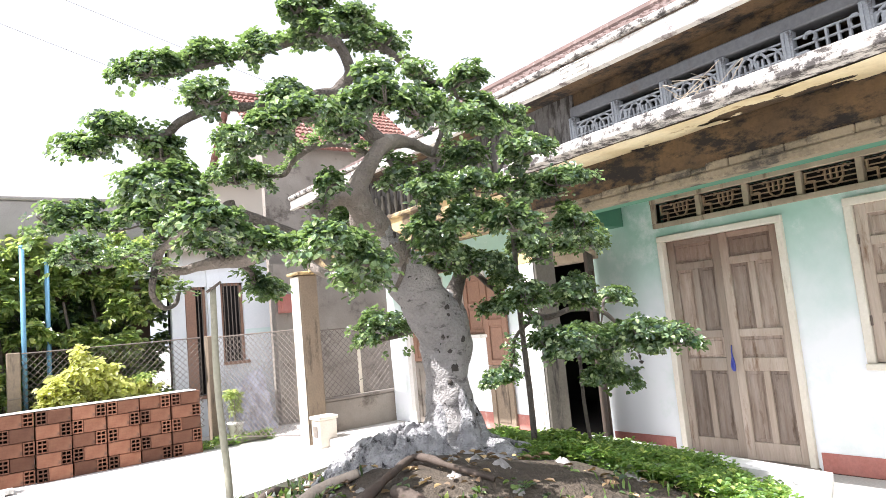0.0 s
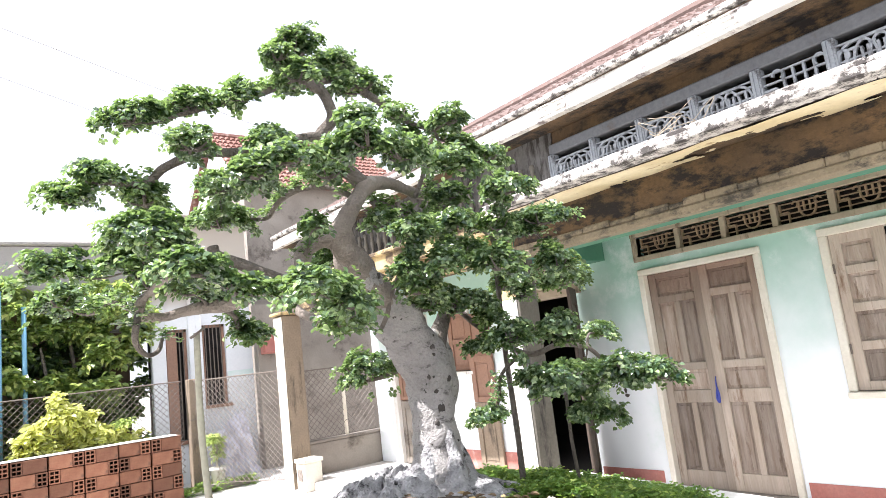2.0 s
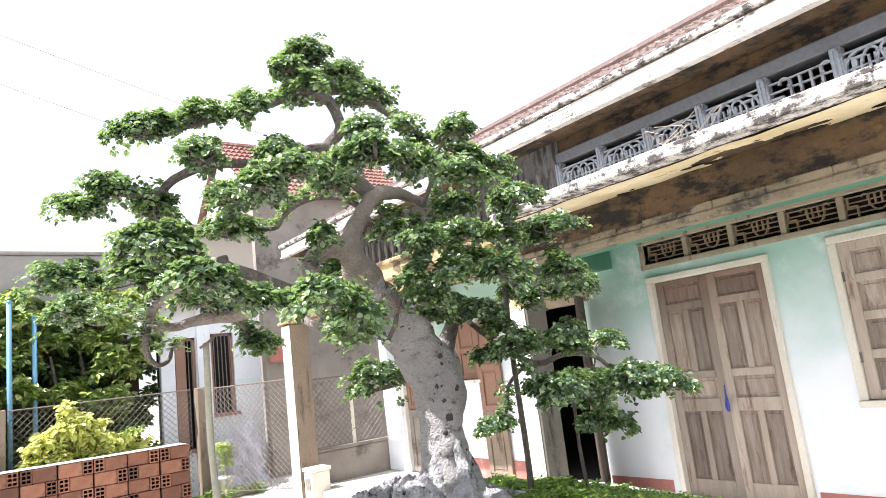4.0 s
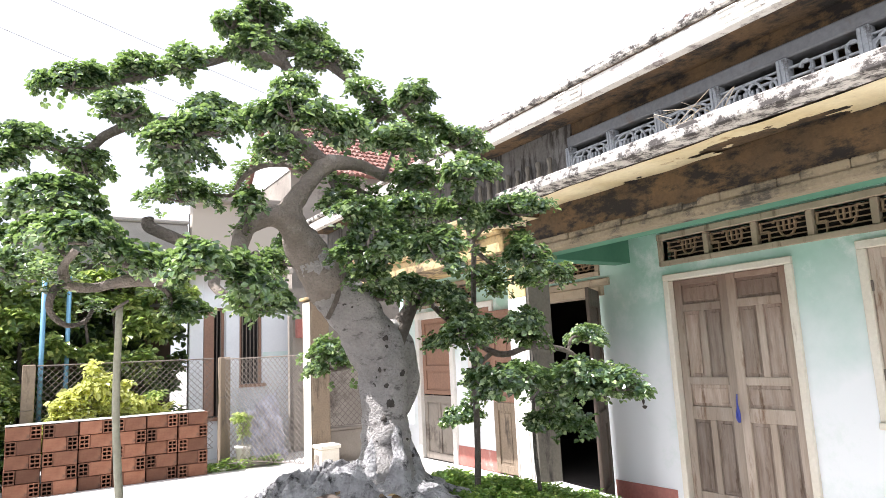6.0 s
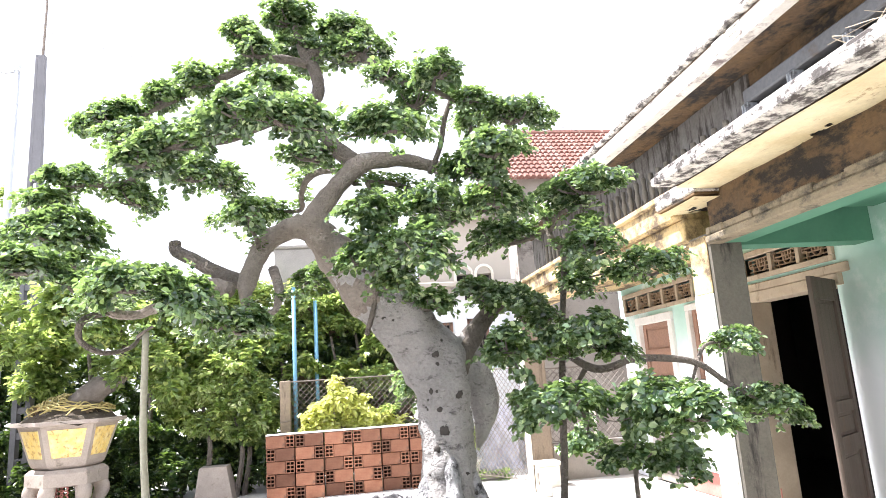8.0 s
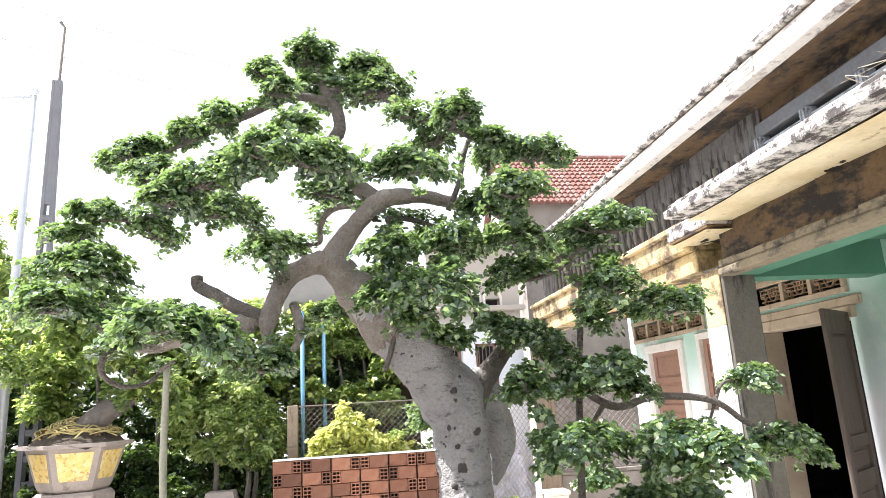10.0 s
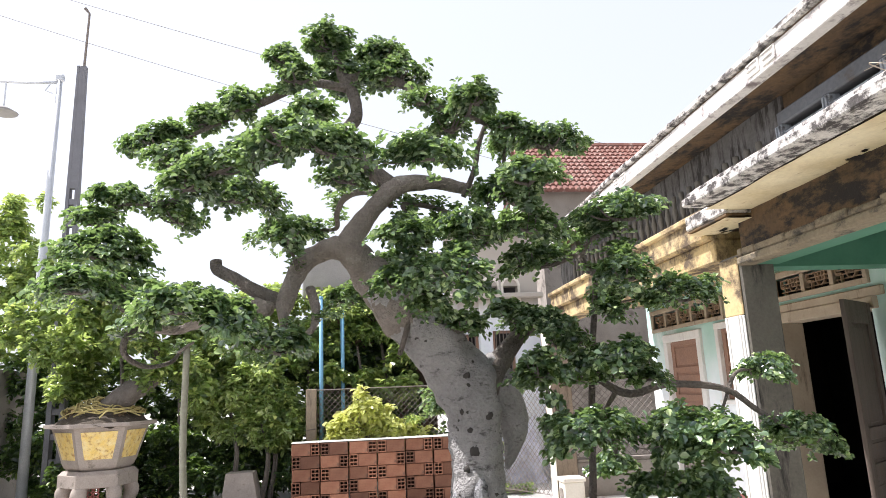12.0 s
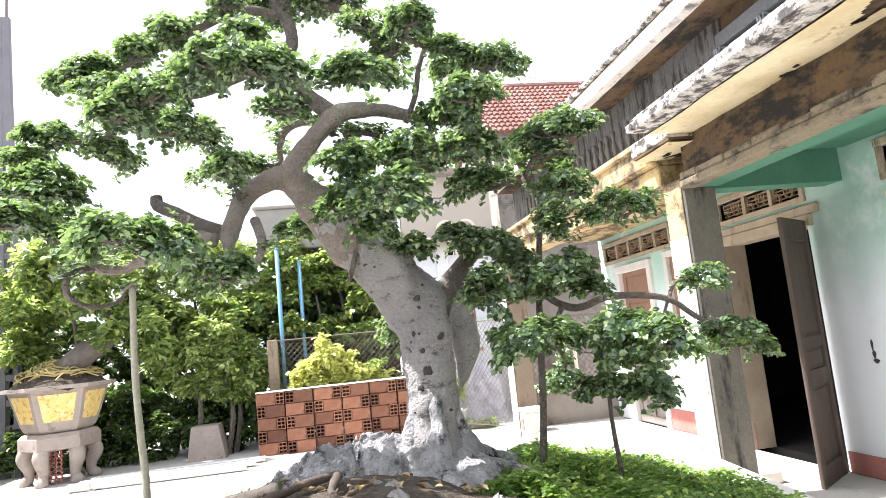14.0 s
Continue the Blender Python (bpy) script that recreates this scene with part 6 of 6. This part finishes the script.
leaves(fringe, [(fr.uniform(2.75, 3.95), fr.uniform(10.9, 11.35), GZ + fr.uniform(0.01, 0.12)) for _ in range(170)], 5, 0.06, fr, 0.8)
tagged(part("weeds", fringe, M_GRASS), "low weeds at the foot of the fence", "grass", "", "stuff")
structure("wall_west", Shape().box((-5.2, -6, GZ), (-5.0, 14, 2.2)), M_GREYWALL, "plain grey boundary wall", "wall")
structure("wall_south", Shape().box((-5.2, -6.2, GZ), (5.7, -6.0, 2.2)), M_GREYWALL, "plain grey boundary wall", "wall")

# ornate pot on its stand
PX, PY = -2.69, 11.0


def pz(z):
    """Heights on the pot: the bowl keeps its depth, the stand is low."""
    return z - 0.155 if z >= 0.70 else GZ + (z - GZ) * 0.665


pot = thing("bonsai_pot", "hexagonal cement pot with yellow panels on a legged stand", "pot")
HT = radians(18)
part("pot_body", Shape().lathe([(0.42, 0.605), (0.47, 0.645), (0.50, 0.705), (0.66, 1.205), (0.77, 1.225), (0.77, 1.275), (0.69, 1.275), (0.64, 1.225)], (PX, PY, 0), 6, HT), M_POT, pot, "grey-pink cement hexagon")
for k in range(6):
    a0, a1 = HT + radians(60 * k), HT + radians(60 * k + 60)
    vs = []
    for z, f0, f1 in ((0.92, 0.16, 0.84), (1.31, 0.13, 0.87)):
        r = 0.50 + (z - 0.86) * 0.32 + 0.006
        pa, pb = Vector((math.cos(a0), math.sin(a0), 0)) * r, Vector((math.cos(a1), math.sin(a1), 0)) * r
        for f in (f0, f1):
            q = pa.lerp(pb, f)
            vs.append((PX + q.x * 1.012, PY + q.y * 1.012, pz(z)))
    mid = Vector((math.cos((a0 + a1) / 2), math.sin((a0 + a1) / 2), 0)) * 0.02
    vs += [(x - mid.x, y - mid.y, z) for x, y, z in vs]
    part("panel", Shape().add(vs, [(0, 1, 3, 2), (4, 6, 7, 5), (0, 4, 5, 1), (2, 3, 7, 6), (0, 2, 6, 4), (1, 5, 7, 3)]), M_POTPANEL, pot, "yellow relief panel")
part("stand_top", Shape().lathe([(0.46, pz(0.60)), (0.54, pz(0.63)), (0.54, pz(0.70)), (0.48, pz(0.755))], (PX, PY, 0), 6, HT), M_POT, pot, "stand top")
for k in range(6):
    a = HT + radians(60 * k)
    c, sn = math.cos(a), math.sin(a)
    p, r = spline([(PX + c * 0.40, PY + sn * 0.40, pz(0.66), 0.095), (PX + c * 0.46, PY + sn * 0.46, pz(0.46), 0.11), (PX + c * 0.40, PY + sn * 0.40, pz(0.20), 0.08), (PX + c * 0.40, PY + sn * 0.40, pz(0.04), 0.07), (PX + c * 0.44, PY + sn * 0.44, pz(-0.06), 0.095), (PX + c * 0.44, PY + sn * 0.44, pz(GZ), 0.08)], 5)
    part("leg", Shape().tube(p, r, 10), M_POT, pot, "", True)
bl = Shape()
for i in range(4):
    for j in range(8):
        ring(bl, 0, 0, 0.05, 0.016, 0, 0.03, 8)
        n8 = 8 * 8
        for q in range(len(bl.v) - n8, len(bl.v)):
            x, yy, z = bl.v[q]
            bl.v[q] = (PX - 0.17 + i * 0.085 + yy, PY - 0.3 + x, -0.08 + j * 0.058 + z * 0.68)
part("lattice", bl, M_DADO, pot, "reddish pierced block under the stand")
mound = Shape()
nv = 18
for i in range(7):
    rr = 0.68 * (1 - i / 6.5)
    for k in range(nv):
        a = 2 * math.pi * k / nv
        mound.v.append((PX + rr * math.cos(a), PY + rr * math.sin(a), 1.245 + 0.30 * (i / 6) ** 0.8 + 0.09 * noise.noise(Vector((i * 0.9, k * 0.7, 2)))))
mound.f = [(i * nv + k, i * nv + (k + 1) % nv, (i + 1) * nv + (k + 1) % nv, (i + 1) * nv + k) for i in range(6) for k in range(nv)]
part("soil", mound, M_EARTH, pot, "mossy soil mound", True)
clump([(PX, PY, 1.39, 0.5, 0.5, 0.12)], 300, 0.07, 31, 5, material=M_LITTER, parent=pot, name="moss", label="yellow dry moss and litter")
strands = Shape()
sr = random.Random(77)
for i in range(110):
    a, d = sr.uniform(0, 6.28), sr.uniform(0.12, 0.60)
    b = a + sr.uniform(0.35, 1.1) * sr.choice((-1, 1))
    rows = []
    for k in range(4):
        f = k / 3
        an, dd = a + (b - a) * f, d + 0.05 * math.sin(3 * f + i)
        rows.append((PX + dd * math.cos(an), PY + dd * math.sin(an), 1.315 + 0.32 * (1 - dd / 0.68) ** 0.8 + 0.05 * math.sin(3.1 * f) + sr.uniform(-0.01, 0.03), 0.011))
    p, r = spline(rows, 3)
    strands.tube(p, r, 4)
part("straw", strands, M_STRAW, pot, "ochre tangle of dry strands on the soil")
pt = thing("potted_tree", "small leaning tree growing in the yellow pot", "tree")
p, r = spline([(PX + 0.02, PY - 0.1, 1.36, 0.20), (PX + 0.36, PY - 0.1, 1.66, 0.17), (PX + 0.72, PY, 1.92, 0.11), (PX + 0.70, PY + 0.1, 2.4, 0.07), (PX + 0.5, PY, 2.9, 0.05)], 6)
part("trunk", Shape().tube(p, r, 10, True, 0.35, 6), M_BARKUP, pt, "grey leaning trunk", True)
clump([(PX + 0.55, PY - 0.2, 1.95, 0.4, 0.25, 0.2), (PX + 0.5, PY, 2.55, 0.55, 0.4, 0.28), (PX - 0.2, PY, 2.9, 0.55, 0.4, 0.3), (PX + 0.2, PY - 0.1, 3.3, 0.6, 0.45, 0.3), (PX + 1.1, PY, 2.2, 0.5, 0.4, 0.28), (PX - 0.7, PY, 2.35, 0.5, 0.4, 0.28), (PX + 0.9, PY, 2.9, 0.45, 0.4, 0.3), (PX - 1.1, PY, 2.9, 0.45, 0.4, 0.3), (PX + 1.3, PY + 0.1, 1.7, 0.35, 0.35, 0.25)], 1100, 0.12, 32, 6, material=M_SHRUB, parent=pt)

# tapered cement pot, planks
cp = thing("tapered_pot", "plain pale tapered cement planter", "planter")
part("pot_body", Shape().add([(-0.96, 11.2, GZ), (-0.38, 11.2, GZ), (-0.38, 11.75, GZ), (-0.96, 11.75, GZ), (-0.90, 11.28, 0.395), (-0.49, 11.28, 0.395), (-0.49, 11.66, 0.395), (-0.90, 11.66, 0.395)], [(0, 1, 5, 4), (1, 2, 6, 5), (2, 3, 7, 6), (3, 0, 4, 7), (4, 5, 6, 7), (3, 2, 1, 0)]), M_POT, cp)
for k in range(3):
    t = thing("plank", "white painted plank lying in the yard", "plank", "planks on the ground")
    part("board", Shape().box((-2.05 - 0.06 * k, 10.3 - 0.28 * k, GZ + 0.02), (0.3 - 0.1 * k, 10.42 - 0.28 * k, GZ + 0.08 + 0.01 * k), 0.006), M_WHITE, t)
    part("support", Shape().box((-1.9, 10.28 - 0.28 * k, GZ), (-1.8, 10.44 - 0.28 * k, GZ + 0.019), 0.002), M_WOOD, t)

# poles and wires
lp = thing("lattice_pole", "tall pierced concrete electricity pole with a thin rod", "pole")
s = Shape()
for x0, x1, x2, x3 in ((-3.93, -3.84, -3.88, -3.84), (-3.71, -3.62, -3.77, -3.73)):
    s.add([(x0, 11.92, GZ), (x1, 11.92, GZ), (x1, 12.08, GZ), (x0, 12.08, GZ), (x2, 11.95, 7.66), (x3, 11.95, 7.66), (x3, 12.05, 7.66), (x2, 12.05, 7.66)], [(0, 1, 5, 4), (1, 2, 6, 5), (2, 3, 7, 6), (3, 0, 4, 7), (4, 5, 6, 7), (3, 2, 1, 0)])
for k in range(13):
    s.box((-3.85, 11.945, 0.2 + k * 0.40), (-3.70, 12.055, 0.30 + k * 0.40))
s.add([(-3.845, 11.945, 5.3), (-3.715, 11.945, 5.3), (-3.715, 12.055, 5.3), (-3.845, 12.055, 5.3), (-3.845, 11.955, 7.655), (-3.76, 11.955, 7.655), (-3.76, 12.045, 7.655), (-3.845, 12.045, 7.655)], [(0, 1, 5, 4), (1, 2, 6, 5), (2, 3, 7, 6), (3, 0, 4, 7), (4, 5, 6, 7), (3, 2, 1, 0)])
part("shaft", s, M_POLE, lp)
part("rod", Shape().tube([(-3.78, 12, 7.6), (-3.755, 12, 8.75), (-3.84, 12, 8.86)], [0.025, 0.02, 0.03], 6), M_WIRE, lp, "dark rod with a bent tip")
sl = thing("street_lamp", "slim galvanised street lamp pole with an arm", "lamp")
part("shaft", Shape().tube([(-4.23, 12, GZ), (-4.22, 12, 4.0), (-4.18, 12, 7.45)], [0.085, 0.07, 0.045], 10), M_STEEL, sl, "", True)
part("arm", Shape().tube([(-4.18, 12, 7.34), (-4.7, 12, 7.33), (-5.3, 12, 7.36)], [0.03, 0.028, 0.028], 7), M_STEEL, sl, "", True)
part("bracket", Shape().box((-4.25, 11.95, 7.36), (-4.11, 12.05, 7.50), 0.02), M_STEEL, sl)
part("stay", Shape().tube([(-4.33, 12, 7.33), (-4.42, 12, 7.18), (-4.28, 12, 7.12)], [0.012, 0.012, 0.012], 5), M_STEEL, sl)
part("head", Shape().lathe([(0.02, 0.12), (0.10, 0.08), (0.24, 0.0), (0.22, -0.02)], (-5.1, 12, 6.75), 14), M_CONCRETE, sl, "grey lamp shade", True)
part("head_hanger", Shape().tube([(-5.1, 12, 6.86), (-5.1, 12, 7.35)], [0.015, 0.015], 5), M_STEEL, sl)
for a, b, sag in (((-7.0, 14, 10.9), (7.2, 14, 6.85), 0.12), ((-8.0, 14, 10.4), (5.2, 14, 6.3), 0.12)):
    t = thing("overhead_cable", "thin overhead electric cable", "cable", "overhead cables")
    pts = [Vector(a).lerp(Vector(b), i / 16) - Vector((0, 0, sag * (1 - (i / 8 - 1) ** 2))) for i in range(17)]
    part("cable", Shape().tube(pts, [0.005] * 17, 4), M_WIRE, t)

# lowest rows of roof tiles along the eave
tile_me = mesh_of("tile", Shape().add(*clay_tile(0, 0, 0)), M_TILE)
for at in EAVE_TILES:
    o = new("tile", tile_me)
    o.parent, o.location = roof, at
